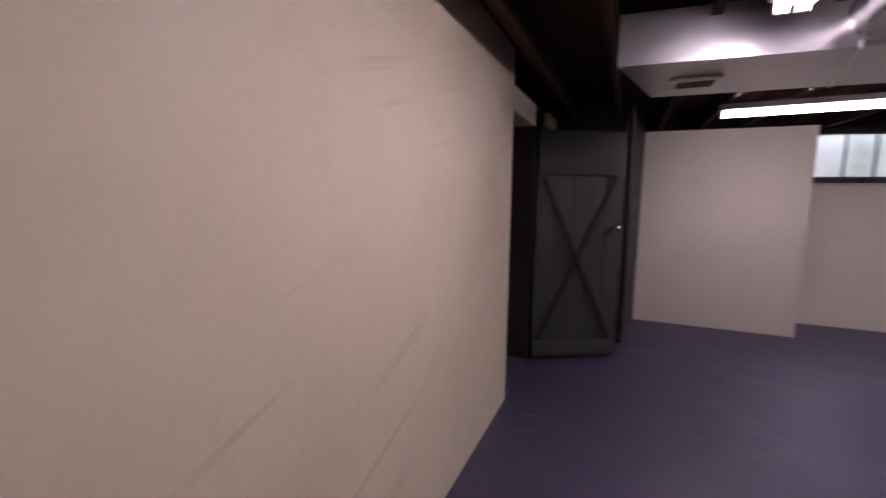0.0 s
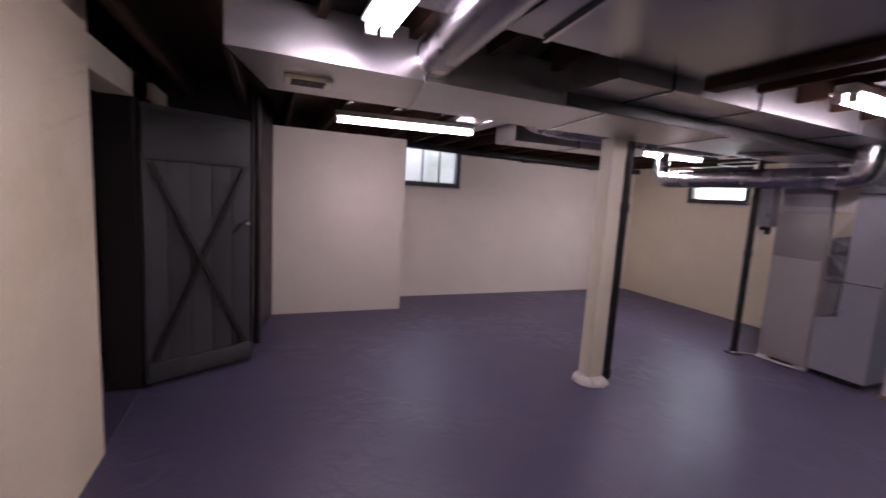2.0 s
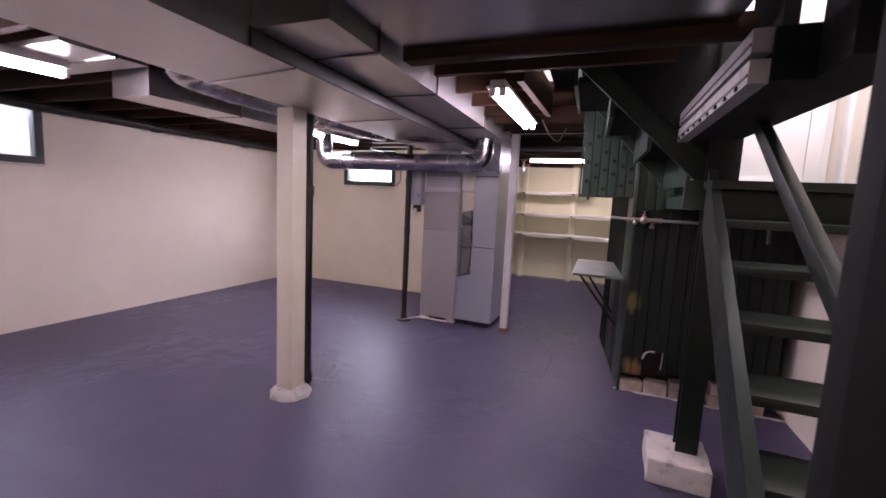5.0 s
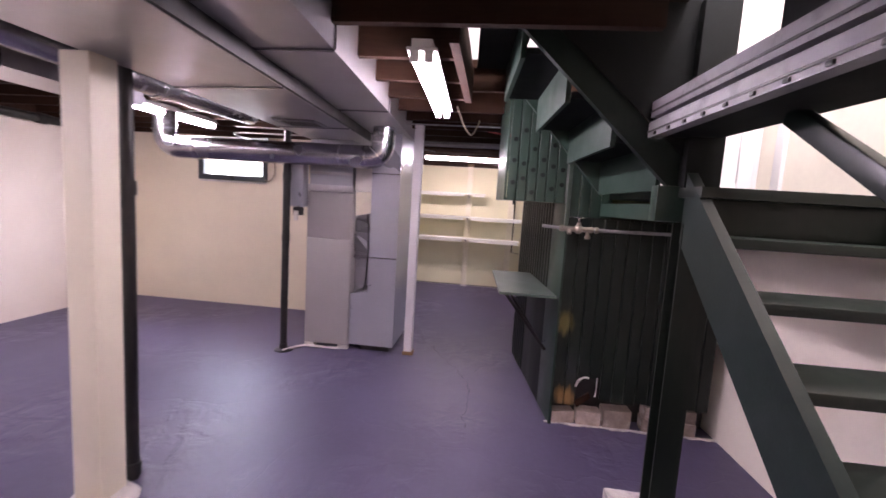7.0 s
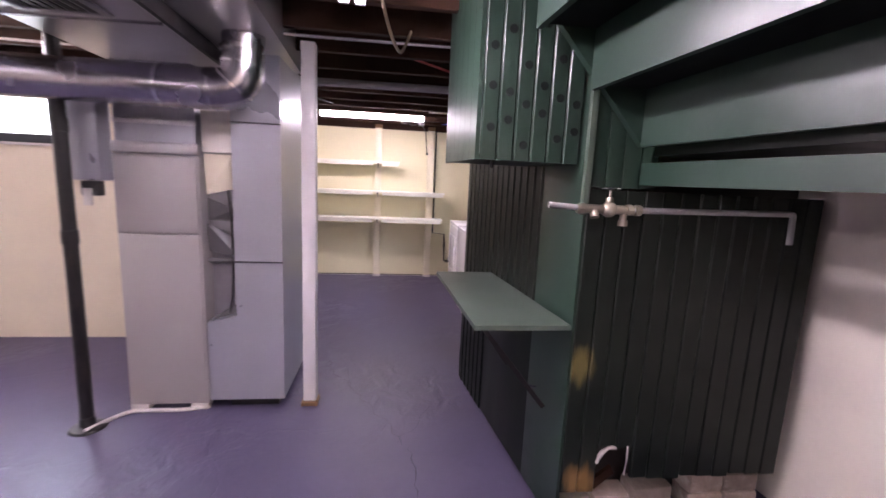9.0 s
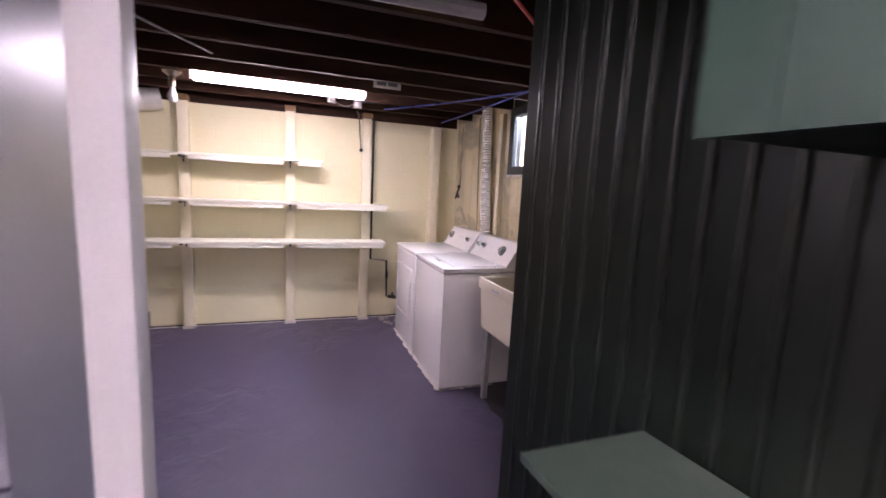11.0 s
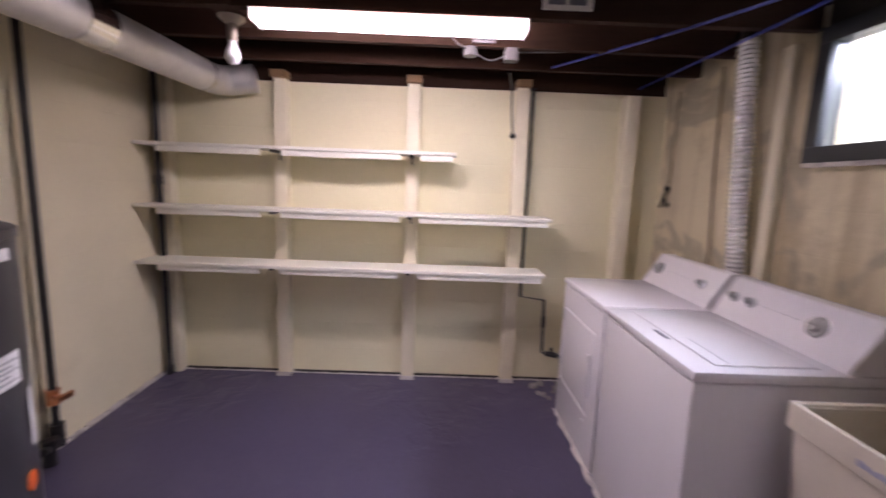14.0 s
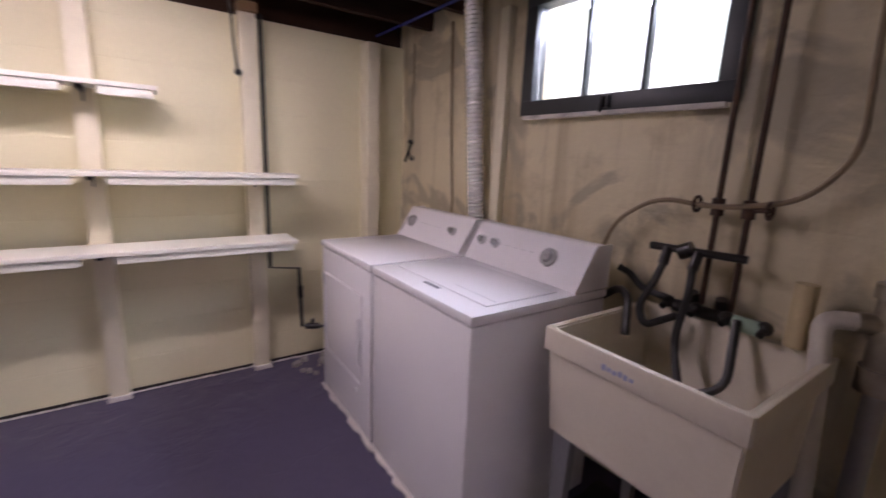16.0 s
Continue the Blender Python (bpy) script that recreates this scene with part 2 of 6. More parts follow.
def worn_boards(m, spots):
    """Paint rubbed off down to bare wood in a few soft-edged spots: (centre, reach, colour)."""
    nodes, links = m.node_tree.nodes, m.node_tree.links
    b = nodes["Principled BSDF"]
    where = nodes.new("ShaderNodeTexCoord")
    rub = nodes.new("ShaderNodeTexNoise")
    rub.inputs["Scale"].default_value, rub.inputs["Detail"].default_value = 16.0, 5.0
    grain = nodes.new("ShaderNodeMapping")
    grain.inputs["Scale"].default_value = (1, 1.6, 0.3)
    links.new(where.outputs["Object"], grain.inputs[0]), links.new(grain.outputs[0], rub.inputs["Vector"])
    for centre, reach, colour in spots:
        off = nodes.new("ShaderNodeVectorMath")
        off.operation = "SUBTRACT"
        off.inputs[1].default_value = centre
        links.new(where.outputs["Object"], off.inputs[0])
        scaled = nodes.new("ShaderNodeVectorMath")
        scaled.operation = "DIVIDE"
        scaled.inputs[1].default_value = reach
        links.new(off.outputs[0], scaled.inputs[0])
        far = nodes.new("ShaderNodeVectorMath")
        far.operation = "LENGTH"
        links.new(scaled.outputs[0], far.inputs[0])
        rough = nodes.new("ShaderNodeMath")
        rough.operation = "MULTIPLY_ADD"
        rough.inputs[1].default_value = 1.6
        links.new(rub.outputs[0], rough.inputs[0]), links.new(far.outputs["Value"], rough.inputs[2])
        mask = nodes.new("ShaderNodeMapRange")
        mask.inputs[1].default_value, mask.inputs[2].default_value = 1.25, 1.9
        mask.inputs[3].default_value, mask.inputs[4].default_value = 0.95, 0.0
        links.new(rough.outputs[0], mask.inputs[0])
        mix = nodes.new("ShaderNodeMix")
        mix.data_type = "RGBA"
        mix.inputs["B"].default_value = (*colour, 1)
        links.new(mask.outputs[0], mix.inputs["Factor"]), links.new(b.inputs["Base Color"].links[0].from_socket, mix.inputs["A"])
        links.new(mix.outputs["Result"], b.inputs["Base Color"])
    return m


WORN_BOARD = worn_boards(material("worn_black_green_board", (0.008, 0.012, 0.009), 0.42, vary=0.25, scale=5, bump=0.1, grain=(1, 1, 0.2), gloss=0.3),
                         (((4.745, 1.19, 0.74), (0.05, 0.06, 0.09), (0.15, 0.125, 0.045)), ((4.745, 1.15, 0.21), (0.05, 0.075, 0.09), (0.24, 0.14, 0.055))))
DOOR_GREY = material("charcoal_door_paint", (0.055, 0.055, 0.058), 0.5, vary=0.15, scale=5, bump=0.06, grain=(1, 1, 0.3))
# dark paint, used too for the darkness of the side room and closet inside
DARK_TRIM = material("black_brown_paint_and_shade", (0.018, 0.014, 0.013), 0.5, vary=0.2, scale=6)
JOIST = material("old_dark_timber", (0.038, 0.018, 0.011), 0.8, vary=0.4, scale=5, grain=(1, 0.12, 1), bump=0.25, dirt=(0.012, 0.008, 0.006), dirt_amount=0.6, dirt_scale=4, gloss=0.15)
RAW_WOOD = material("raw_brown_timber", (0.22, 0.13, 0.06), 0.7, vary=0.3, scale=6, grain=(1, 0.15, 1), bump=0.2)
GALV = material("galvanised_sheet", (0.54, 0.52, 0.53), 0.31, 0.9, vary=0.10, scale=3, bump=0, fine=14)
GALV_DULL = material("dull_galvanised_sheet", (0.42, 0.41, 0.44), 0.24, 1.0, vary=0.15, scale=4, bump=0, fine=20)
BRANCH_METAL = material("tarnished_branch_sheet", (0.17, 0.165, 0.17), 0.55, 0.5, vary=0.15, scale=5, bump=0, fine=20)
CARDBOARD = material("cream_cardboard", (0.55, 0.45, 0.27), 0.7, vary=0.12, scale=8, bump=0.05)
GALV_GREY = material("grey_weathered_sheet", (0.30, 0.29, 0.31), 0.42, 0.6, vary=0.15, scale=5, bump=0, fine=20)
PIPE_METAL = material("round_duct_metal", (0.42, 0.41, 0.44), 0.27, 1.0, vary=0.16, scale=5, bump=0.02, fine=18)
PALE_DUCT = material("pale_weathered_duct", (0.62, 0.60, 0.57), 0.42, 0.55, vary=0.12, scale=6, bump=0.05, fine=24)
OLD_STEEL = material("dull_old_steel", (0.16, 0.15, 0.15), 0.5, 0.5, vary=0.2, scale=9, bump=0.05)
RUSTY = material("rusty_iron_pipe", (0.055, 0.030, 0.020), 0.6, 0.3, vary=0.4, scale=18, bump=0.15, dirt=(0.14, 0.07, 0.035), dirt_amount=0.5, dirt_scale=14)
FOIL = material("flexible_foil", (0.88, 0.88, 0.89), 0.24, 0.7, vary=0.08, scale=22, bump=0.35, fine=70)
CHROME = material("worn_chrome", (0.7, 0.7, 0.7), 0.18, 1.0, vary=0.05, bump=0)
FURNACE = material("grey_furnace_enamel", (0.36, 0.335, 0.325), 0.38, 0.1, vary=0.06, scale=2, bump=0)
FURNACE_BLUE = material("blue_grey_sheet", (0.40, 0.40, 0.44), 0.34, 0.45, vary=0.08, scale=2, bump=0)
BLACK_IRON = material("black_iron", (0.012, 0.011, 0.011), 0.42, 0.1, vary=0.3, scale=12, bump=0.1, dirt=(0.05, 0.03, 0.02), dirt_amount=0.3, dirt_scale=12)
GREY_PIPE = material("grey_primed_pipe", (0.34, 0.33, 0.33), 0.42, 0.2, vary=0.15, scale=9, bump=0.06)
BRASS_OLD = material("old_brass", (0.35, 0.31, 0.25), 0.42, 0.8, vary=0.25, scale=20, bump=0.1)
COPPER = material("copper_pipe", (0.55, 0.25, 0.13), 0.3, 1.0, vary=0.2, scale=12, bump=0.05)
POST_CREAM = material("cream_post_paint", (0.72, 0.66, 0.52), 0.45, vary=0.06, scale=3, bump=0.1)
POST_WHITE = material("white_post_paint", (0.66, 0.63, 0.63), 0.45, vary=0.08, scale=4, bump=0.08)
LANDING_WHITE = material("glossy_white_door_paint", (0.78, 0.76, 0.76), 0.35, vary=0.04, scale=3, bump=0.05)
PLASTER = material("rough_white_plaster", (0.62, 0.58, 0.54), 0.85, vary=0.15, scale=9, bump=0.6, fine=40, dirt=(0.12, 0.1, 0.12), dirt_amount=0.6, dirt_scale=10)
BRICK = material("pale_old_brick", (0.40, 0.32, 0.27), 0.9, vary=0.3, scale=12, bump=0.5, fine=60, dirt=(0.60, 0.55, 0.50), dirt_amount=0.8, dirt_scale=10, piece=0.3)
ENAMEL = material("white_appliance_enamel", (0.80, 0.78, 0.80), 0.2, vary=0.02, scale=2, bump=0.01, coat=0.4)
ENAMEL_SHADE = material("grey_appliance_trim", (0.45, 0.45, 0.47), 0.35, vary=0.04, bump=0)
KNOB = material("chrome_grey_plastic", (0.55, 0.55, 0.56), 0.25, 0.6, vary=0.05, bump=0)
SINK = material("ivory_sink_plastic", (0.72, 0.66, 0.54), 0.4, vary=0.07, scale=5, bump=0.04, dirt=(0.45, 0.38, 0.28), dirt_amount=0.25, dirt_scale=5)
PVC = material("grimy_white_pvc", (0.62, 0.58, 0.52), 0.4, vary=0.12, scale=8, bump=0.03)
RUBBER = material("black_rubber_hose", (0.014, 0.014, 0.015), 0.45, vary=0.2, scale=30, bump=0.05)
WHITE_TUBE = material("white_plastic", (0.75, 0.75, 0.73), 0.4, vary=0.03, bump=0)
BLUE = material("blue_plastic_pipe", (0.02, 0.035, 0.26), 0.35, vary=0.08, bump=0)
RED = material("red_plastic_pipe", (0.5, 0.03, 0.03), 0.35, vary=0.08, bump=0)
ORANGE = material("orange_tag", (0.75, 0.14, 0.03), 0.5, vary=0.08, bump=0)
PAPER = material("white_paper_label", (0.72, 0.71, 0.70), 0.7, vary=0.05, bump=0)
INK = material("grey_ink", (0.12, 0.12, 0.14), 0.7, vary=0.05, bump=0)
INK_BLUE = material("blue_ink", (0.36, 0.38, 0.52), 0.6, vary=0.05, bump=0)
HEATER = material("charcoal_heater_enamel", (0.062, 0.06, 0.063), 0.34, 0.2, vary=0.06, scale=3, bump=0.02)
CORD = material("tan_cord", (0.25, 0.19, 0.12), 0.6, vary=0.15, scale=20, bump=0.05)
CEMENT = material("rough_grey_cement", (0.30, 0.28, 0.26), 0.9, vary=0.3, scale=8, bump=0.5, fine=30)
CLOTH = material("white_insulation_wrap", (0.70, 0.66, 0.60), 0.8, vary=0.12, scale=9, bump=0.4, fine=20)
BLUE_CLOTH = material("blue_cloth", (0.03, 0.06, 0.18), 0.8, vary=0.2, scale=12, bump=0.3)
TUBE_GLOW = glowing("lit_fluorescent_tube", (1.0, 0.86, 0.985), TUBE_POWER)
# glow of the added lamp only, raised to brighten the north side
NORTH_GLOW = glowing("lit_added_tube", (1.0, 0.86, 0.96), TUBE_POWER * 1.5)
LAUNDRY_GLOW = glowing("lit_laundry_tube", (1.0, 0.86, 0.97), TUBE_POWER * 0.57)
GLASS = bpy.data.materials.new("window_glass")
GLASS.use_nodes = True
gb = GLASS.node_tree.nodes["Principled BSDF"]
gb.inputs["Transmission Weight"].default_value, gb.inputs["Roughness"].default_value, gb.inputs["IOR"].default_value = 1.0, 0.02, 1.45
BULB = material("frosted_bulb_glass", (0.85, 0.85, 0.87), 0.25, vary=0.02, bump=0)


def outdoors(name, strength):
    """Bright hazy distance outside a window: pale sky, a paler building edge and some foliage."""
    m = bpy.data.materials.new(name)
    m.use_nodes = True
    nodes, links = m.node_tree.nodes, m.node_tree.links
    b = nodes["Principled BSDF"]
    where = nodes.new("ShaderNodeTexCoord")
    n = nodes.new("ShaderNodeTexNoise")
    n.inputs["Scale"].default_value, n.inputs["Detail"].default_value = 2.2, 6.0
    links.new(where.outputs["Object"], n.inputs["Vector"])
    ramp = nodes.new("ShaderNodeValToRGB")
    ramp.color_ramp.elements[0].position, ramp.color_ramp.elements[0].color = 0.36, (0.32, 0.44, 0.34, 1)
    ramp.color_ramp.elements[1].position, ramp.color_ramp.elements[1].color = 0.56, (0.86, 0.92, 1.0, 1)
    links.new(n.outputs[0], ramp.inputs[0])
    links.new(ramp.outputs[0], b.inputs["Emission Color"])
    b.inputs["Base Color"].default_value = (0.5, 0.5, 0.5, 1)
    b.inputs["Emission Strength"].default_value = strength
    return m



# ---- building blocks ----
def box(bm, x0, x1, y0, y1, z0, z1, bevel=0.0):
    out = bmesh.ops.create_cube(bm, size=1.0, matrix=Matrix.Translation(((x0 + x1) / 2, (y0 + y1) / 2, (z0 + z1) / 2)) @ Matrix.Diagonal((abs(x1 - x0), abs(y1 - y0), abs(z1 - z0), 1)))
    if bevel:
        edges = list({e for v in out["verts"] for e in v.link_edges})
        bmesh.ops.bevel(bm, geom=edges, offset=bevel, segments=2, affect="EDGES", profile=0.6)
    return bm


def prism(bm, corners, z0, z1):
    """A plan outline (counter-clockwise) drawn up from z0 to z1."""
    low, high = [bm.verts.new((x, y, z0)) for x, y in corners], [bm.verts.new((x, y, z1)) for x, y in corners]
    bm.faces.new(low[::-1]), bm.faces.new(high)
    for i in range(len(corners)):
        j = (i + 1) % len(corners)
        bm.faces.new((low[i], low[j], high[j], high[i]))
    return bm


def slab(bm, outline, way):
    """Any flat outline of 3D points, thickened along way."""
    a, b = [bm.verts.new(p) for p in outline], [bm.verts.new(Vector(p) + Vector(way)) for p in outline]
    bm.faces.new(a[::-1]), bm.faces.new(b)
    for i in range(len(a)):
        j = (i + 1) % len(a)
        bm.faces.new((a[i], a[j], b[j], b[i]))
    bmesh.ops.recalc_face_normals(bm, faces=bm.faces[:])
    return bm


def bar(bm, a, b, w, h=None, bevel=0.0):
    """A square-edged bar from a to b, w wide (level) and h high."""
    a, b = Vector(a), Vector(b)
    d = b - a
    m = Matrix.Translation((a + b) / 2) @ d.to_track_quat("Y", "Z").to_matrix().to_4x4() @ Matrix.Diagonal((w, d.length, h or w, 1))
    out = bmesh.ops.create_cube(bm, size=1.0, matrix=m)
    if bevel:
        bmesh.ops.bevel(bm, geom=list({e for v in out["verts"] for e in v.link_edges}), offset=bevel, segments=2, affect="EDGES", profile=0.6)
    return bm


def rod(bm, a, b, r, r2=None, n=20, caps=True):
    a, b = Vector(a), Vector(b)
    d = b - a
    m = Matrix.Translation((a + b) / 2) @ d.to_track_quat("Z", "Y").to_matrix().to_4x4()
    bmesh.ops.create_cone(bm, cap_ends=caps, segments=n, radius1=r, radius2=r if r2 is None else r2, depth=d.length, matrix=m)
    return bm


def sweep(bm, points, r, n=12, smooth=4):
    """A tube of radius r (or one radius for each point) along points rounded at the bends."""
    pts = [Vector(p) for p in points]
    if smooth and len(pts) > 2:
        out = [pts[0]]
        for i in range(1, len(pts) - 1):
            a, b, c = pts[i - 1], pts[i], pts[i + 1]
            k = min((a - b).length, (c - b).length) * 0.45
            p, q = b + (a - b).normalized() * k, b + (c - b).normalized() * k
            for s in range(smooth + 1):
                u = s / smooth
                out.append(p * (1 - u) ** 2 + b * 2 * u * (1 - u) + q * u * u)
        out.append(pts[-1])
        pts = out
    rings = []
    side = None
    for i, p in enumerate(pts):
        d = (pts[min(i + 1, len(pts) - 1)] - pts[max(i - 1, 0)]).normalized()
        if side is None:
            side = d.orthogonal().normalized()
        side = (side - d * side.dot(d)).normalized()
        up = d.cross(side)
        rad = r(i / (len(pts) - 1)) if callable(r) else r
        rings.append([bm.verts.new(p + (side * math.cos(t) + up * math.sin(t)) * rad) for t in (2 * math.pi * k / n for k in range(n))])
    for a, b in zip(rings, rings[1:]):
        for k in range(n):
            bm.faces.new((a[k], a[(k + 1) % n], b[(k + 1) % n], b[k]))
    bm.faces.new(rings[0][::-1]), bm.faces.new(rings[-1])
    return bm


def lathe(bm, profile, centre, n=32):
    """A turned body: (radius, height) pairs round an upright axis."""
    rings = [[bm.verts.new((centre[0] + r * math.cos(t), centre[1] + r * math.sin(t), centre[2] + z)) for t in (2 * math.pi * k / n for k in range(n))] for r, z in profile]
    for a, b in zip(rings, rings[1:]):
        for k in range(n):
            bm.faces.new((a[k], a[(k + 1) % n], b[(k + 1) % n], b[k]))
    bm.faces.new(rings[0][::-1]), bm.faces.new(rings[-1])
    return bm


def B():
    return bmesh.new()


ORIGIN = {}


def mesh_of(name, bm, mat, smooth=35):
    me = bpy.data.meshes.new(name)
    bm.normal_update()
    for f in bm.faces:
        f.smooth = smooth > 0
    for e in bm.edges:
        if len(e.link_faces) != 2 or e.calc_face_angle(0) > radians(smooth):
            e.smooth = False
    bm.to_mesh(me)
    bm.free()
    me.materials.append(mat)
    return me


def solid(name, bm, mat, label, category, group="", kind=""):
    """A thing, or a piece of the setting, that is one mesh."""
    ob = new(name, mesh_of(name, bm, mat))
    return tagged(ob, label, category, group, kind)


def thing(name, at, label, category, group="", kind=""):
    """An Empty at the base of a thing made of parts."""
    ob = new(name)
    ob.location = at
    ob.empty_display_size = 0.1
    ORIGIN[ob.name] = Vector(at)
    return tagged(ob, label, category, group, kind)


def part(name, bm, mat, parent, label=""):
    ob = new(name, mesh_of(name, bm, mat))
    ob.parent = parent
    if parent.name in ORIGIN:
        ob.matrix_parent_inverse = Matrix.Translation(-ORIGIN[parent.name])
    return tagged(ob, label)


def repeat_part(name, me, at, parent):
    """One of many alike pieces that share one mesh."""
    ob = new(name, me)
    ob.parent = parent
    if parent.name in ORIGIN:
        ob.matrix_parent_inverse = Matrix.Translation(-ORIGIN[parent.name])
    ob.matrix_basis = at
    return ob


# ---- the setting ----
JOIST_Z, DECK_Z = 2.20, 2.40


def south(x):
    """The face of the long south wall, which runs a little askew."""
    return 0.083 + 0.0525 * (x - 4.15)


bm = B()
box(bm, -1.9, 9.9, -0.9, 7.0, -0.15, 0.0)
solid("floor", bm, FLOOR, "slate purple painted concrete floor, scuffed and uneven", "floor", kind="structure")

bm = B()
box(bm, -0.10, 0.12, -0.9, 3.40, 0, 2.40)
solid("wall_west", bm, CREAM_Y, "cream painted block wall with faint joints", "wall", kind="structure")
bm = B()
box(bm, -0.10, 0.10, 3.403, 4.60, 2.03, 2.20, 0.006)
box(bm, -0.06, 0.14, 4.60, 5.97, 2.08, 2.20, 0.006)
solid("trim_header", bm, TRIM_CREAM, "cream painted header over the dark doorway", "trim", kind="structure")
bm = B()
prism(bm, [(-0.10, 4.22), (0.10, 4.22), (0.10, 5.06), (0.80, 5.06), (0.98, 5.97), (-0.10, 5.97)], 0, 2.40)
solid("wall_recess", bm, DARK_TRIM, "dark brown wall behind the open door", "wall", kind="structure")
# added walls whose near-black colour carries the dark of the unlit room
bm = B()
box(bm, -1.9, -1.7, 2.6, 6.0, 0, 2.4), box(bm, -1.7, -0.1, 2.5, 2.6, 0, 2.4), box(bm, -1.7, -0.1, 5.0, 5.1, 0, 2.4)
solid("wall_side_room", bm, DARK_TRIM, "added wall past the doorway, coloured near black for the unlit room", "wall", kind="structure")
bm = B()
box(bm, -0.10, 0.11, 3.42, 4.20, -0.01, 0.012, 0.004)
solid("threshold", bm, FLOOR, "worn slate painted threshold in the doorway", "trim", kind="structure")

bm = B()
box(bm, 0.98, 2.53, 5.97, 6.62, 0, 2.165)
solid("wall_chimney", bm, CREAM, "cream painted chimney breast standing out from the wall", "wall", kind="structure")

WIN1 = (2.66, 3.58, 1.615, 2.215)
bm = B()
x0, x1, z0, z1 = WIN1
box(bm, -0.1, x0, 6.62, 6.86, 0, z0), box(bm, -0.1, x0, 6.62, 6.86, z0, 2.165), box(bm, x1, 7.25, 6.62, 6.86, 0, z0), box(bm, x1, 7.25, 6.62, 6.86, z0, 2.165)
box(bm, x0, x1, 6.62, 6.86, 0, z0)
bmesh.ops.remove_doubles(bm, verts=bm.verts[:], dist=0.0005)
solid("wall_north", bm, CREAM, "cream painted block wall with a small window", "wall", kind="structure")
WIN2 = (4.594, 5.535, 1.61, 2.14)
bm = B()
y0, y1, z0, z1 = WIN2
box(bm, 7.01, 7.25, 3.96, y0, 0, z0), box(bm, 7.01, 7.25, 3.96, y0, z0, 2.165), box(bm, 7.01, 7.25, y1, 6.62, 0, z0), box(bm, 7.01, 7.25, y1, 6.62, z0, 2.165), box(bm, 7.01, 7.25, y0, y1, 0, z0)
bmesh.ops.remove_doubles(bm, verts=bm.verts[:], dist=0.0005)
solid("wall_east", bm, EAST_CREAM, "cream painted block wall behind the furnace", "wall", kind="structure")
bm = B()
prism(bm, [(7.25, 3.94), (9.62, 4.00), (9.62, 4.2), (7.25, 4.2)], 0, 2.30)
solid("wall_laundry_north", bm, YELLOW_X, "yellowish cream wall with scuffs and stains", "wall", kind="structure")
bm = B()
box(bm, 9.575, 9.80, 0.2, 4.2, 0, 2.145)
solid("wall_laundry_east", bm, YELLOW, "yellowish cream boarded wall behind the shelves", "wall", kind="structure")

WIN3 = (7.42, 8.40, 1.625, 2.20)
x0, x1, z0, z1 = WIN3
bm = B()
T = 0.22
for a, b, lo, hi in ((6.12, x0, 0, z0), (6.12, x0, z0, 2.3), (x1, 9.8, 0, z0), (x1, 9.8, z0, 2.3), (x0, x1, 0, z0)):
    prism(bm, [(a, south(a) - T), (b, south(b) - T), (b, south(b)), (a, south(a))], lo, hi)
bmesh.ops.remove_doubles(bm, verts=bm.verts[:], dist=0.0005)
solid("wall_laundry_south", bm, STAINED, "stained cream plaster wall with damp patches", "wall", kind="structure")
bm = B()
prism(bm, [(-0.1, south(-0.1) - T), (6.12, south(6.12) - T), (6.12, south(6.12)), (-0.1, south(-0.1))], 0, 3.4)
solid("wall_south", bm, material("white_wall_paint", (0.82, 0.76, 0.66), 0.55, vary=0.06, scale=2, bump=0.15, fine=30, dirt=(0.5, 0.45, 0.4), dirt_amount=0.25), "off-white painted wall beside the stairs", "wall", kind="structure")

bm = B()
prism(bm, [(WIN3[0], south(WIN3[0]) - T), (WIN3[1], south(WIN3[1]) - T), (WIN3[1], south(WIN3[1]) - 0.002), (WIN3[0], south(WIN3[0]) - 0.002)], WIN3[3] + 0.002, 2.40)
solid("trim_lintel", bm, DARK_TRIM, "dark timber lintel above the laundry window", "trim", kind="structure")
bm = B()
prism(bm, [(6.08, south(6.08) + 0.003), (6.168, south(6.168) + 0.003), (6.168, 1.335), (6.08, 1.335)], 0, 2.30)
solid("wall_closet_end", bm, STAINED, "stained cream plaster wall at the end of the closet", "wall", kind="structure")

# sill plates on top of the block walls
bm = B()
box(bm, -0.1, 7.25, 6.66, 6.86, 2.165, 2.40), box(bm, 7.05, 7.25, 3.96, 6.66, 2.165, 2.40), box(bm, 9.62, 9.8, 0.2, 4.2, 2.145, 2.40)
box(bm, 7.25, 9.62, 4.03, 4.2, 2.30, 2.40), box(bm, 6.12, 9.8, -0.05, 0.12, 2.30, 2.40)
solid("trim_sill_plate", bm, JOIST, "dark timber sill plate on the wall tops", "trim", kind="structure")

# the ceiling: joists and boards over them, with the well of the stairs left open
WELL = (2.45, 4.74, -0.2, 1.0)
bm = B()
wx0, wx1, wy0, wy1 = WELL
box(bm, -1.9, wx0, -0.9, 7.0, DECK_Z, DECK_Z + 0.05), box(bm, wx1, 9.9, -0.9, 7.0, DECK_Z, DECK_Z + 0.05), box(bm, wx0, 3.80, wy1, 7.0, DECK_Z, DECK_Z + 0.05), box(bm, 3.80, wx1, 1.98, 7.0, DECK_Z, DECK_Z + 0.05)
x = 0.32
while x < 9.6:
    lo = 0.05
    if wx0 - 0.05 < x < wx1 + 0.05:
        lo = 1.16 if x < 3.8 else 1.98
    hi = 6.66 if x < 7.05 else 4.05
    box(bm, x - 0.021, x + 0.021, lo, hi, JOIST_Z, DECK_Z)
    x += 0.406
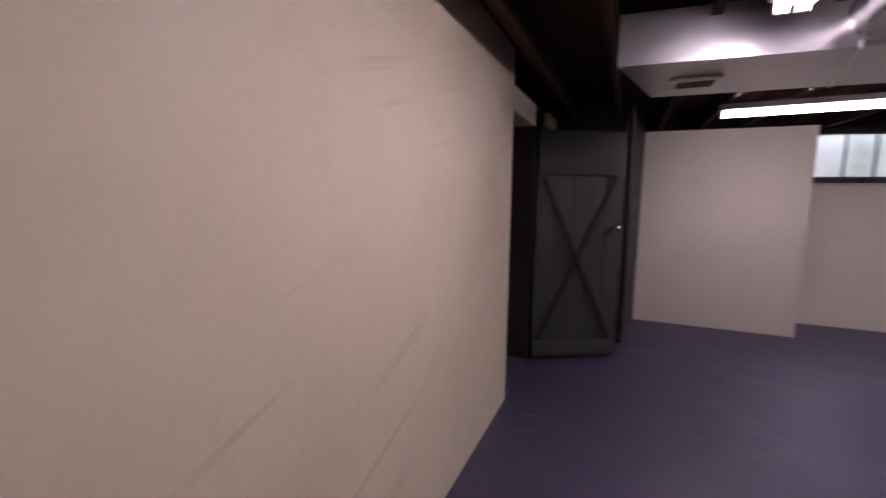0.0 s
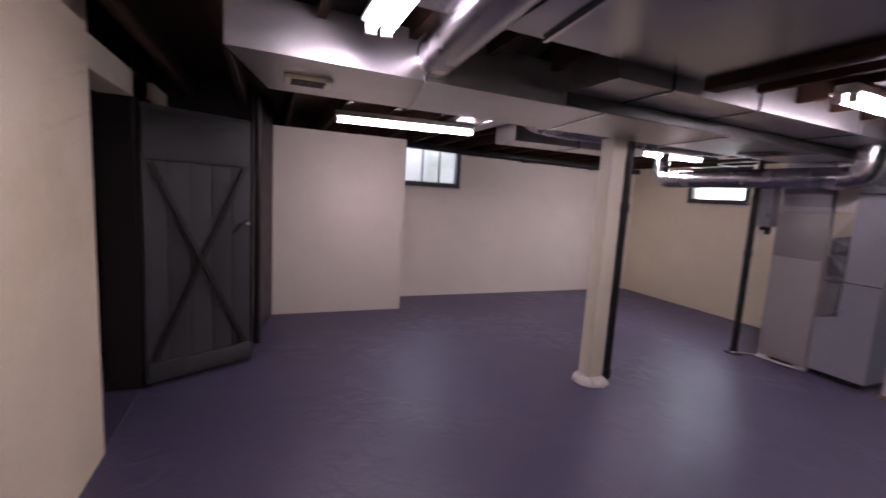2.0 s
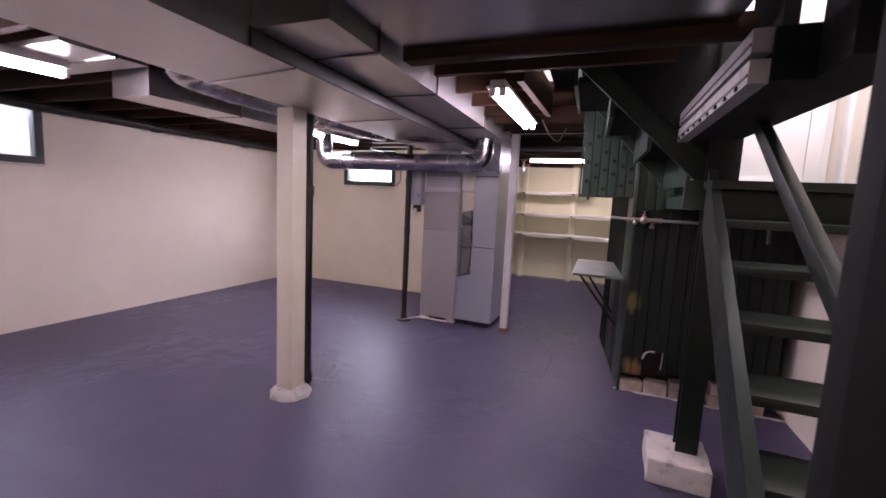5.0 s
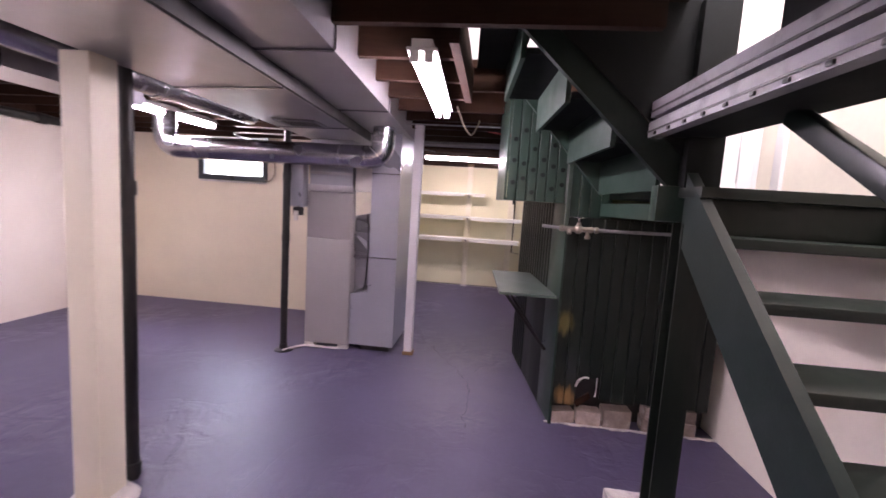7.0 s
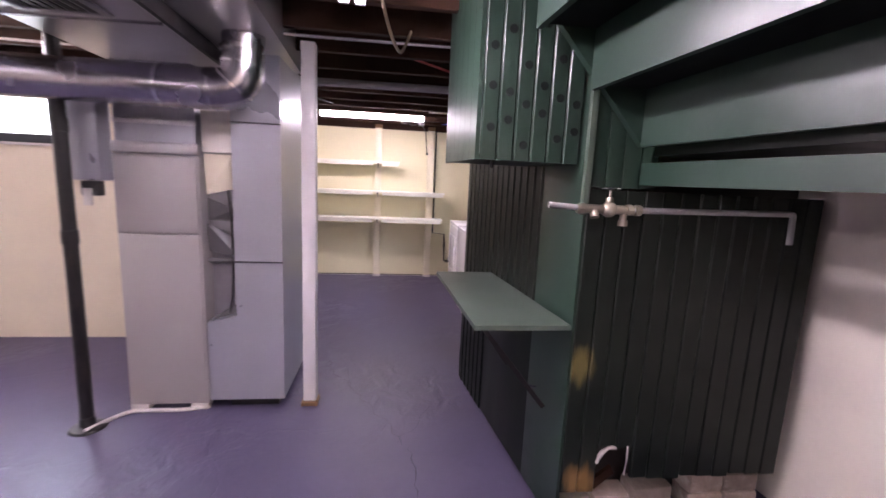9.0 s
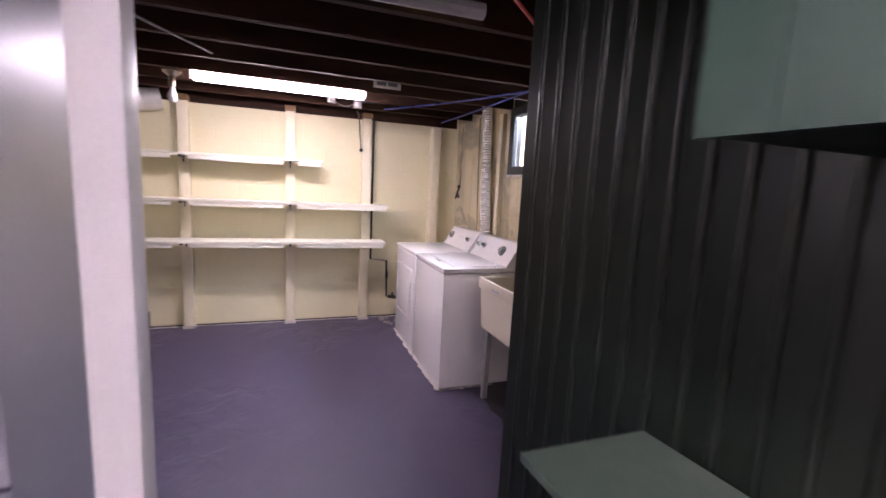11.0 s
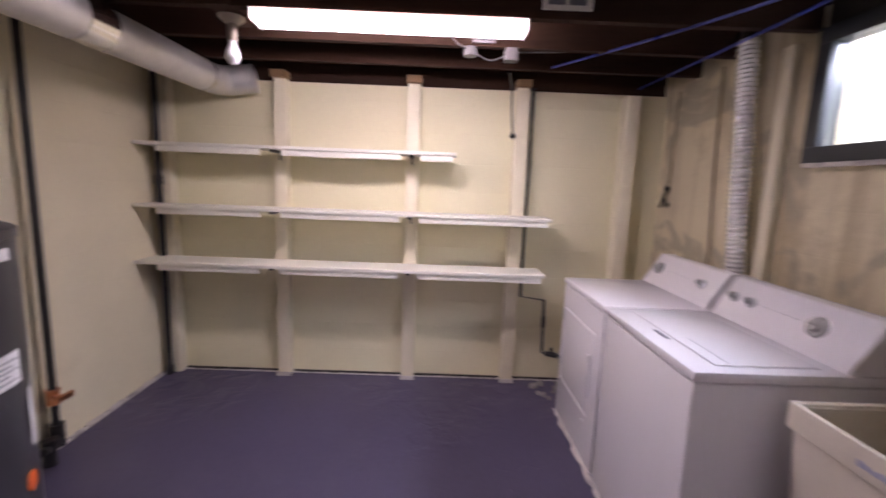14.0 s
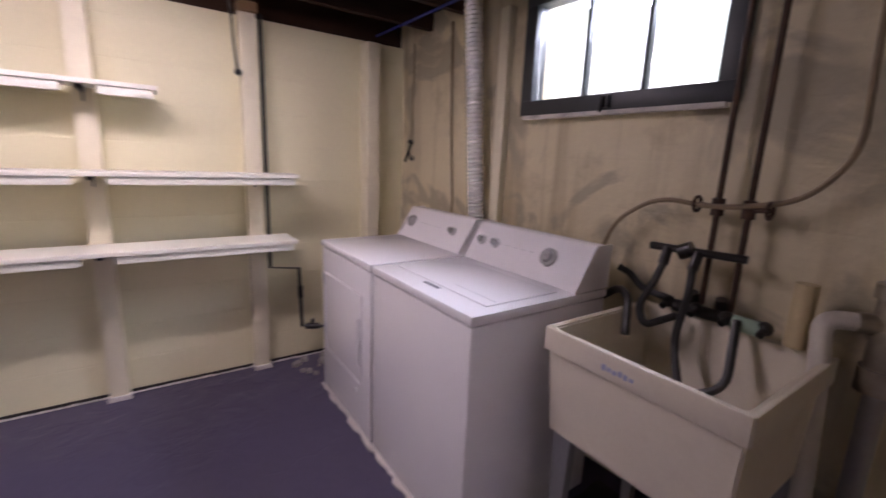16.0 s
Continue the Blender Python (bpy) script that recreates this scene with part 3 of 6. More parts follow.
box(bm, 3.70, wx1 + 0.04, 1.935, 1.978, JOIST_Z - 0.02, DECK_Z)
box(bm, wx1 + 0.03, wx1 + 0.075, 0.12, 1.93, JOIST_Z + 0.06, DECK_Z)
for k in range(9):
    xa = 0.34 + 0.406 * k + 2.84
    if k % 2 == 0 and xa < 5.6:
        bar(bm, (xa, 2.75, JOIST_Z + 0.02), (xa + 0.37, 2.75, DECK_Z - 0.02), 0.04, 0.03), bar(bm, (xa, 2.79, DECK_Z - 0.02), (xa + 0.37, 2.79, JOIST_Z + 0.02), 0.04, 0.03)
solid("ceiling", bm, JOIST, "open ceiling of dark old timber joists and boards", "ceiling", kind="structure")
bm = B()
box(bm, 4.722, 4.738, south(4.73) + 0.004, 0.955, 1.614, 2.40)
solid("wall_landing", bm, POST_WHITE, "white painted wall at the back of the landing", "wall", kind="structure")
landing_door = thing("door_landing", (4.715, 0.55, 1.634), "white painted panelled door at the back of the landing", "door", kind="structure")
for name, y0, y1, z0, z1, x0 in (("panel", 0.245, 0.855, 1.735, 2.395, 4.714), ("stile", 0.16, 0.244, 1.636, 2.395, 4.702), ("stile", 0.856, 0.94, 1.636, 2.395, 4.702), ("bottom_rail", 0.245, 0.855, 1.636, 1.734, 4.702)):
    bm = B()
    box(bm, x0, 4.721, y0, y1, z0, z1, 0.004)
    part(name, bm, LANDING_WHITE, landing_door)
bm = B()
box(bm, 4.50, 4.575, south(4.54) - 0.002, south(4.54) + 0.022, 1.634, 2.6, 0.004)
solid("trim_door_casing", bm, LANDING_WHITE, "white painted door casing above the landing", "trim", kind="structure")
# walls and ceiling of the stairwell above, seen only as bright reflected light
bm = B()
box(bm, 2.2, wx0, -0.3, 2.2, DECK_Z + 0.05, 4.6), box(bm, wx1, 4.95, -0.3, 2.2, DECK_Z + 0.05, 4.6), box(bm, 2.2, 4.95, 2.0, 2.2, DECK_Z + 0.05, 4.6)
box(bm, 2.2, 4.95, -0.35, 2.2, 4.6, 4.7), box(bm, 2.2, 4.95, -0.35, -0.2, 3.3, 4.6)
solid("wall_stairwell", bm, POST_WHITE, "white plaster walls of the stairwell above", "wall", kind="structure")
up = new("upstairs_light", bpy.data.lights.new("upstairs_light", "AREA"))
up.data.shape, up.data.size, up.data.size_y, up.data.energy, up.data.color = "RECTANGLE", 1.2, 1.0, UPSTAIRS_WATTS, (1.0, 0.95, 0.97)
up.matrix_world = pose(3.3, 0.6, 4.5, 0, 0, 0)


def small_window(name, label, place, w, h, panes, depth=0.09, thick=0.07):
    """A low basement window in a dark frame; built along x, facing -y, then set by place (a pose at its lower corner)."""
    win = thing(name, (0, 0, 0), label, "window", kind="structure")
    bm = B()
    box(bm, 0, w, 0, depth, 0, thick, 0.004), box(bm, 0, w, 0, depth, h - thick, h, 0.004)
    box(bm, 0, thick, 0, depth, thick, h - thick, 0.004), box(bm, w - thick, w, 0, depth, thick, h - thick, 0.004)
    part("window_frame", bm, FRAME_PAINT, win)
    gap = (w - 2 * thick) / panes
    for i in range(1, panes):
        bm = B()
        box(bm, thick + i * gap - 0.009, thick + i * gap + 0.009, 0.02, 0.06, thick, h - thick, 0.003)
        part("glazing_bar", bm, FRAME_PAINT, win)
    for i in range(panes):
        bm = B()
        box(bm, thick + i * gap + 0.006, thick + (i + 1) * gap - 0.006, 0.035, 0.041, thick - 0.003, h - thick + 0.003)
        ob = part("pane", bm, GLASS, win)
        ob.visible_shadow = False
    bm = B()
    box(bm, 0.05, w - 0.02, -0.035, 0.0, -0.022, -0.004, 0.004)
    part("window_sill", bm, PLASTER, win, "chipped pale sill")
    bm = B()
    box(bm, w * 0.48, w * 0.52, -0.02, 0.0, 0.01, 0.06, 0.004), bar(bm, (w * 0.5, -0.02, 0.05), (w * 0.5, -0.045, -0.01), 0.012, 0.012)
    part("latch", bm, BLACK_IRON, win)
    win.matrix_basis = place
    bm = B()
    box(bm, -0.3, w + 0.3, 0.55, 0.58, -0.3, h + 0.5)
    ob = solid("backdrop", bm, outdoors("bright_outdoors", WINDOW_GLOW[name]), "bright hazy daylight outside the window", "backdrop", kind="structure")
    ob.matrix_world = place
    lamp = new("window_daylight", bpy.data.lights.new("window_daylight", "AREA"))
    lamp.data.shape, lamp.data.size, lamp.data.size_y = "RECTANGLE", w, 0.35
    lamp.data.energy, lamp.data.color = WINDOW_WATTS[name], (0.74, 0.80, 1.0)
    lamp.matrix_world = place @ look((w / 2, 0.42, h + 0.12), (w / 2, -0.5, -0.1))
    return win


FRAME_PAINT = material("dark_slate_frame_paint", (0.035, 0.04, 0.045), 0.45, vary=0.2, scale=8, bump=0.08)
small_window("window_1", "small dark framed basement window high in the wall", pose(WIN1[0], 6.615, WIN1[2]), WIN1[1] - WIN1[0], WIN1[3] - WIN1[2], 3)
small_window("window_2", "small dark framed basement window behind the pipe", pose(7.005, WIN2[1], WIN2[2], 0, 0, -90), WIN2[1] - WIN2[0], WIN2[3] - WIN2[2], 1)
small_window("window_3", "dark framed three pane window above the laundry sink", pose(WIN3[1], south(WIN3[1]) + 0.03, WIN3[2], 0, 0, 180 + math.degrees(math.atan(0.0525))), WIN3[1] - WIN3[0], WIN3[3] - WIN3[2], 3)
# light wells that close the ground round each window
bm = B()
box(bm, 2.2, 4.05, 7.22, 7.32, 1.1, 3.0), box(bm, 2.2, 2.3, 6.86, 7.22, 1.1, 3.0), box(bm, 3.95, 4.05, 6.86, 7.22, 1.1, 3.0), box(bm, 2.2, 4.05, 6.86, 7.32, 1.0, 1.1)
box(bm, 7.61, 7.71, 4.21, 5.95, 1.1, 3.0), box(bm, 7.25, 7.61, 4.21, 4.27, 1.1, 3.0), box(bm, 7.25, 7.61, 5.89, 5.95, 1.1, 3.0), box(bm, 7.25, 7.71, 4.21, 5.95, 1.0, 1.1)
box(bm, 7.0, 8.85, -0.5, -0.4, 1.1, 3.0), box(bm, 6.95, 7.05, -0.4, 0.03, 1.1, 3.0), box(bm, 8.75, 8.85, -0.4, 0.05, 1.1, 3.0), box(bm, 6.95, 8.85, -0.5, 0.03, 1.0, 1.1)
solid("ground_window_wells", bm, CEMENT, "grey concrete window wells outside", "ground", kind="structure")


# ---- the door ----
def plank_door():
    hinge, free = Vector((0.14, 4.20, 0.03)), Vector((0.80, 4.57, 0.03))
    ang = math.degrees(math.atan2(free.y - hinge.y, free.x - hinge.x))
    w, h = (free - hinge).length, 1.97
    d = thing("door_1", (0, 0, 0), "charcoal painted ledged plank door with diagonal braces, standing open", "door", kind="structure")
    n = 5
    for i in range(n):
        bm = B()
        box(bm, i * w / n + 0.001, (i + 1) * w / n - 0.001, 0, 0.03, 0, h, 0.002)
        part("plank", bm, DOOR_GREY, d)
    for z in (0.03, 1.60):
        bm = B()
        box(bm, 0.005, w - 0.005, -0.018, -0.001, z, z + (0.12 if z < 1 else 0.34), 0.003)
        part("ledge", bm, DOOR_GREY, d)
    for a, b in (((0.05, 0.17), (w - 0.06, 1.58)), ((0.05, 1.58), (w - 0.06, 0.17))):
        bm = B()
        y = -0.012 if a[1] < 1 else -0.017
        bar(bm, (a[0], y, a[1]), (b[0], y, b[1]), 0.02, 0.035)
        part("brace", bm, DARK_TRIM, d)
    bm = B()
    rod(bm, (w - 0.06, -0.002, 1.16), (w - 0.06, -0.045, 1.16), 0.012), bmesh.ops.create_uvsphere(bm, u_segments=16, v_segments=10, radius=0.027, matrix=pose(w - 0.06, -0.06, 1.16))
    knob = part("door_knob", bm, CHROME, d)
    bm = B()
    bar(bm, (w - 0.09, -0.025, 1.15), (w - 0.15, -0.03, 1.08), 0.012, 0.02)
    part("latch", bm, BLACK_IRON, knob)
    d.matrix_basis = pose(hinge.x, hinge.y, hinge.z, 0, 0, ang)


plank_door()
bm = B()
sweep(bm, [(0.845, 5.03, 0), (0.845, 5.03, 1.4), (0.845, 5.03, 2.3)], 0.03, smooth=0)
solid("drain_pipe", bm, BLACK_IRON, "black iron pipe standing in the corner behind the door", "pipe")


# ---- posts and pipes of the main room ----
def cream_post():
    p = thing("support_post", (3.50, 3.47, 0), "cream painted square support post in a plaster collar", "post")
    bm = B()
    box(bm, 3.43, 3.57, 3.40, 3.54, 0, 2.03, 0.012)
    part("shaft", bm, POST_CREAM, p)
    bm = B()
    lathe(bm, [(0.15, 0), (0.14, 0.025), (0.115, 0.05), (0.09, 0.06)], (3.50, 3.47, 0.0), 20)
    for v in bm.verts:
        k = 1 + 0.14 * noise.noise(v.co * 14)
        v.co.x, v.co.y = 3.50 + (v.co.x - 3.50) * k, 3.47 + (v.co.y - 3.47) * k
    part("collar", bm, PLASTER, p, "rough white plaster collar at the floor")


cream_post()
bm = B()
rod(bm, (3.69, 3.48, 0), (3.69, 3.48, 2.35), 0.03)
for z in (0.02, 1.45):
    rod(bm, (3.69, 3.48, z), (3.69, 3.48, z + 0.07), 0.038)
solid("waste_pipe", bm, BLACK_IRON, "black iron pipe standing beside the cream post", "pipe")
bm = B()
rod(bm, (5.61, 3.64, 0), (5.61, 3.64, 2.35), 0.033)
for z in (0.0, 1.05, 1.62):
    rod(bm, (5.61, 3.64, z), (5.61, 3.64, z + 0.07), 0.038)
lathe(bm, [(0.09, 0.0), (0.08, 0.012), (0.05, 0.02)], (5.61, 3.64, 0))
solid("soil_pipe", bm, BLACK_IRON, "black iron pipe with hub joints near the furnace", "pipe")
p = thing("white_post", (5.84, 2.46, 0), "white painted steel post beside the furnace", "post")
bm = B()
box(bm, 5.80, 5.88, 2.425, 2.505, 0.03, 2.2, 0.008)
part("shaft", bm, POST_WHITE, p)
bm = B()
box(bm, 5.79, 5.89, 2.415, 2.515, 0.0, 0.03, 0.004)
part("base", bm, RAW_WOOD, p, "brown wooden shim under the post")
bm = B()
rod(bm, (3.5, 6.55, 2.155), (7.0, 6.55, 2.11), 0.045), rod(bm, (2.0, 6.56, 2.21), (3.5, 6.55, 2.155), 0.045)
for x in (4.6, 5.9):
    rod(bm, (x, 6.55, 2.155 - 0.013 * (x - 3.5)), (x + 0.09, 6.55, 2.153 - 0.013 * (x - 3.5)), 0.056)
solid("wall_pipe", bm, BLACK_IRON, "black iron pipe running along the top of the wall", "pipe")


# ---- ducts ----
def duct(name, outline, z0, z1, mat, label, seams, flange=0.012):
    """A sheet metal trunk duct with standing seams across it; outline: near a, near b, far b, far a."""
    d = thing(name, (outline[0][0], outline[0][1], z0), label, "duct")
    bm = B()
    prism(bm, outline, z0, z1)
    part("trunk", bm, mat, d)
    (ax, ay), (bx, by), (cx, cy), (dx, dy) = outline
    for s in seams:
        bm = B()
        p, q = (ax + (bx - ax) * s, ay + (by - ay) * s), (dx + (cx - dx) * s, dy + (cy - dy) * s)
        bar(bm, (*p, z0 - 0.004), (*q, z0 - 0.004), 0.014, 0.008)
        bar(bm, (p[0], p[1] - 0.004, z0), (p[0], p[1] - 0.004, z1), 0.014, 0.008)
        part("seam", bm, GALV_DULL, d)
    return d


A = duct("trunk_duct", [(0.77, 2.655), (6.2, 2.96), (6.2, 3.54), (0.93, 3.37)], 2.03, 2.245, GALV, "long galvanised trunk duct under the joists", (0.155, 0.36, 0.58, 0.8))
bm = B()
box(bm, 1.0, 1.22, 2.95, 3.12, 2.012, 2.028, 0.004)
recess = B()
for a0, a1, b0, b1 in ((4.80, 5.06, 3.04, 3.07), (4.80, 5.06, 3.33, 3.36), (4.80, 4.83, 3.07, 3.33), (5.03, 5.06, 3.07, 3.33)):
    box(recess, a0, a1, b0, b1, 2.016, 2.028, 0.003)
grille = part("register", recess, GALV_GREY, A, "grey metal register frame")
for k in range(7):
    slat = B()
    bar(slat, (4.83, 3.09 + 0.036 * k, 2.022), (5.03, 3.09 + 0.036 * k, 2.022), 0.022, 0.004)
    part("slat", slat, DARK_TRIM, grille)
reg = part("register", bm, POST_CREAM, A, "cream louvred air register")
for k in range(5):
    bm = B()
    bar(bm, (1.03, 2.975 + 0.028 * k, 2.010), (1.19, 2.975 + 0.028 * k, 2.010), 0.014, 0.003)
    part("slat", bm, DARK_TRIM, reg)
duct("return_duct", [(2.47, 2.385), (6.2, 2.58), (6.2, 2.95), (2.47, 2.80)], 2.105, 2.345, GALV, "galvanised return duct beside the trunk duct", (0.10, 0.30, 0.62))
# black strip in place of the shaded gap between trunk and return duct
bm = B()
bar(bm, (2.45, 2.75, 2.07), (5.8, 2.935, 2.07), 0.035, 0.075)
solid("duct_gap_shade", bm, BLACK_IRON, "black strip added as the shaded gap between the two ducts", "beam")
C = duct("joist_panning", [(0.9, 0.9), (3.04, 1.02), (3.0, 2.36), (0.9, 2.25)], 2.165, 2.185, GALV_DULL, "dull galvanised sheet panning nailed under the joists", (0.42,))
bm = B()
bar(bm, (1.86, 1.25, 2.155), (1.98, 2.3, 2.155), 0.02, 0.012)
part("strap", bm, CHROME, C, "bright metal strap")
bm = B()
box(bm, 3.03, 3.13, 0.95, 2.38, 2.125, 2.199, 0.004)
solid("cross_beam", bm, JOIST, "dark timber beam under the joists", "beam")
duct("branch_duct", [(2.98, 4.14), (4.55, 4.14), (4.55, 4.50), (2.98, 4.50)], 2.03, 2.198, GALV, "flat galvanised branch duct running beside the trunk duct", (0.45,))
duct("ceiling_panel", [(2.46, 4.02), (2.90, 4.02), (2.90, 5.0), (2.46, 5.0)], 2.17, 2.198, GALV, "flat sheet metal panel closing a joist bay", (0.6,))


def round_duct(name, path, r, label, joints, mat=PIPE_METAL):
    d = thing(name, path[0], label, "duct")
    bm = B()
    sweep(bm, path, r, n=28, smooth=6)
    part("pipe", bm, mat, d)
    for a, b in joints:
        bm = B()
        rod(bm, a, b, r + 0.004, n=28)
        part("joint", bm, CHROME, d)
    return d


round_duct("supply_pipe", [(1.66, 2.80, 2.14), (1.60, 2.0, 2.14), (1.50, 0.9, 2.15)], 0.095, "round galvanised pipe leaving the trunk duct", [((1.655, 2.72, 2.14), (1.65, 2.66, 2.14))])
round_duct("warm_air_pipe", [(5.46, 4.74, 2.16), (5.46, 4.72, 1.855), (5.46, 4.4, 1.855), (5.46, 3.1, 1.85), (5.47, 2.715, 1.85), (5.47, 2.70, 2.12)], 0.098, "round galvanised pipe with elbows crossing before the furnace", [((5.46, 4.42, 1.855), (5.46, 4.40, 1.855)), ((5.46, 3.08, 1.85), (5.46, 3.06, 1.85)), ((5.46, 4.735, 2.02), (5.46, 4.735, 2.0)), ((5.47, 2.71, 2.03), (5.47, 2.71, 2.05)), ((5.468, 2.85, 1.85), (5.468, 2.838, 1.85)), ((5.47, 2.755, 1.874), (5.47, 2.747, 1.883)), ((5.47, 2.709, 1.965), (5.47, 2.708, 1.977))])
round_duct("branch_pipe", [(2.86, 3.50, 2.14), (2.86, 3.74, 2.13), (3.2, 3.80, 2.12), (4.3, 3.86, 2.12), (5.4, 3.88, 2.15)], 0.08, "round galvanised branch pipe between the joists", [((3.30, 3.806, 2.12), (3.33, 3.808, 2.12)), ((4.3, 3.86, 2.12), (4.33, 3.861, 2.12))])
round_duct("laundry_duct", [(7.3, 3.46, 2.07), (8.35, 3.47, 2.09), (9.25, 3.47, 2.095), (9.45, 3.46, 2.10), (9.5, 3.25, 2.14)], 0.095, "round galvanised duct over the water heater", [((8.26, 3.469, 2.0885), (8.42, 3.471, 2.091)), ((9.22, 3.47, 2.095), (9.24, 3.47, 2.095))], PALE_DUCT)


# ---- lamps ----
def tube_light(place, label, tubes=2, length=1.25, glow=TUBE_GLOW):
    """A strip fitting with bare tubes, or with one tube behind a wrapped diffuser, built along x, hung from the joists."""
    f = thing("fluorescent_light", (0, 0, 0), label, "ceiling light", "fluorescent lights")
    bm = B()
    half = 0.032 * tubes + 0.004
    box(bm, 0, length, -half, half, 0.026, 0.04, 0.004), box(bm, 0, length, -half * 0.7, half * 0.7, 0.041, 0.075, 0.006)
    part("housing", bm, WHITE_TUBE, f)
    if tubes == 1:
        bm = B()
        box(bm, 0.012, length - 0.012, -0.065, 0.065, -0.024, 0.024, 0.016)
        part("diffuser", bm, glow, f, "lit white wrapped diffuser")
        for x in (0.0, length - 0.011):
            bm = B()
            box(bm, x, x + 0.011, -0.067, 0.067, -0.026, 0.026, 0.004)
            part("end_cap", bm, WHITE_TUBE, f)
        f.matrix_basis = place
        return f
    for k in range(tubes):
        y = (k - (tubes - 1) / 2) * 0.062
        bm = B()
        rod(bm, (0.02, y, 0), (length - 0.02, y, 0), 0.0175, n=14)
        tube = part("tube", bm, glow, f, "lit white tube")
        for x in (0.004, length - 0.024):
            bm = B()
            box(bm, x, x + 0.02, y - 0.02, y + 0.02, -0.022, 0.035, 0.004)
            part("lamp_holder", bm, WHITE_TUBE, f)
    f.matrix_basis = place
    return f


tube_light(pose(1.46, 4.58, 2.095, 0, 0, -6), "lit strip light hanging between the joists")
tube_light(pose(3.72, 2.10, 2.13, 0, 0, 2.2), "lit twin tube strip light beside the ducts")
# added lamp, no known fitting here; lifts the north and east walls
tube_light(pose(4.85, 4.72, 2.14, 0, 0, 0), "added strip light behind the branch duct that brightens the far walls", glow=NORTH_GLOW)
tube_light(pose(8.48, 1.60, 2.172, 0, 0, 90), "lit strip light with a white diffuser above the laundry shelves", 1, 1.22, LAUNDRY_GLOW)
tube_light(pose(1.32, 1.20, 2.115, 0, 0, 90), "lit twin tube strip light near the doorway")


# ---- the stairs ----
def stairs():
    s = thing("staircase", (3.0, 0.55, 0), "dark green open wooden staircase turning at a landing", "staircase")
    slope = 0.82

    def top(x):
        return 1.63 - slope * (3.66 - x)

    for y, name in ((0.90, "stringer"), (south(3) + 0.03, "stringer")):
        bm = B()
        slab(bm, [(3.74, y, top(3.74)), (3.74, y, 1.40), (1.98, y, 0.0), (1.66, y, 0.0)], (0, 0.042, 0))
        part(name, bm, SHADED_GREEN, s)
    for i in range(1, 9):
        z, xf = 1.63 - 0.185 * i, 3.69 - 0.23 * i
        bm = B()
        box(bm, xf - 0.01, xf + 0.235, south(3) + 0.075, 0.899, z - 0.038, z, 0.006)
        part("tread", bm, BLACK_GREEN, s)
    bm = B()
    prism(bm, [(3.60, south(3.6) + 0.01), (4.735, south(4.7) + 0.01), (4.735, 0.99), (3.60, 0.94)], 1.59, 1.632)
    part("landing", bm, BLACK_GREEN, s, "worn dark landing boards")
    bm = B()
    box(bm, 3.66, 3.70, south(3.7) + 0.02, 0.90, 1.44, 1.589, 0.003)
    part("landing_joist", bm, BLACK_GREEN, s)
    bm = B()
    slab(bm, [(3.80, 0.93, 1.48), (4.735, 1.00, 1.48), (4.735, 1.00, 1.562), (3.80, 0.93, 1.562)], (-0.003, 0.04, 0))
    part("landing_joist", bm, GREEN, s)
    for k in range(4):
        y, z = 1.03 + 0.215 * k, 1.63 + 0.187 * k
        bm = B()
        slab(bm, [(3.86, y - 0.028, z - 0.012), (4.70, y + 0.021, z - 0.012), (4.70, y + 0.021, z + 0.193), (3.86, y - 0.028, z + 0.193)], (-0.001, 0.022, 0))
        part("riser", bm, GREEN, s)
        # tread coloured black to hold the shade seen from underneath the flight
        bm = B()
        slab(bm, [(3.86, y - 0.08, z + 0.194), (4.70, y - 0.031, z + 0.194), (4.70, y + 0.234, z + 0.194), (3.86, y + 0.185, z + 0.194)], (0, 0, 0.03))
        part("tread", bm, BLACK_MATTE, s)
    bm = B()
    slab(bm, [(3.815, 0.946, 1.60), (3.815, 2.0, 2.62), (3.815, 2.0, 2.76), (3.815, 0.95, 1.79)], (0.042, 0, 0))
    part("stringer", bm, SHADED_GREEN, s)
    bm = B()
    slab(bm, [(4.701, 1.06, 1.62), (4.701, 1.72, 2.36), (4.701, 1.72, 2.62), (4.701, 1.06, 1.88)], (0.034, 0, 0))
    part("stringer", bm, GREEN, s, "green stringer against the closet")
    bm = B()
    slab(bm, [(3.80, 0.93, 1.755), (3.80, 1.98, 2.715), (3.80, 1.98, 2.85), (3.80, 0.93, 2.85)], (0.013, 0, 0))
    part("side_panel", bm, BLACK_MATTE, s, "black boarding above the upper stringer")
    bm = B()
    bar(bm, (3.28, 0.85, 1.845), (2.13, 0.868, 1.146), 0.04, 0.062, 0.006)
    part("handrail", bm, SHADED_GREEN, s)
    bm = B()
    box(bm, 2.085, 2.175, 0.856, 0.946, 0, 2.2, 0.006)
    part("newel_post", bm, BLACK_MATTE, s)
    # steel post and its footing under the landing
    bm = B()
    prism(bm, [(3.715, 0.835), (3.725, 0.835), (3.725, 0.886), (3.815, 0.886), (3.815, 0.835), (3.825, 0.835), (3.825, 0.945), (3.815, 0.945), (3.815, 0.894), (3.725, 0.894), (3.725, 0.945), (3.715, 0.945)], 0.14, 1.48)
    part("steel_post", bm, BLACK_GREEN, s, "dark steel section under the landing")
    bm = B()
    box(bm, 3.79, 3.87, 0.885, 1.035, 1.485, 1.64, 0.004)
    part("bracket", bm, GREEN, s)
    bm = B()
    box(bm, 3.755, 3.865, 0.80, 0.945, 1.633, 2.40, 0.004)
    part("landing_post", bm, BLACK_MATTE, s)


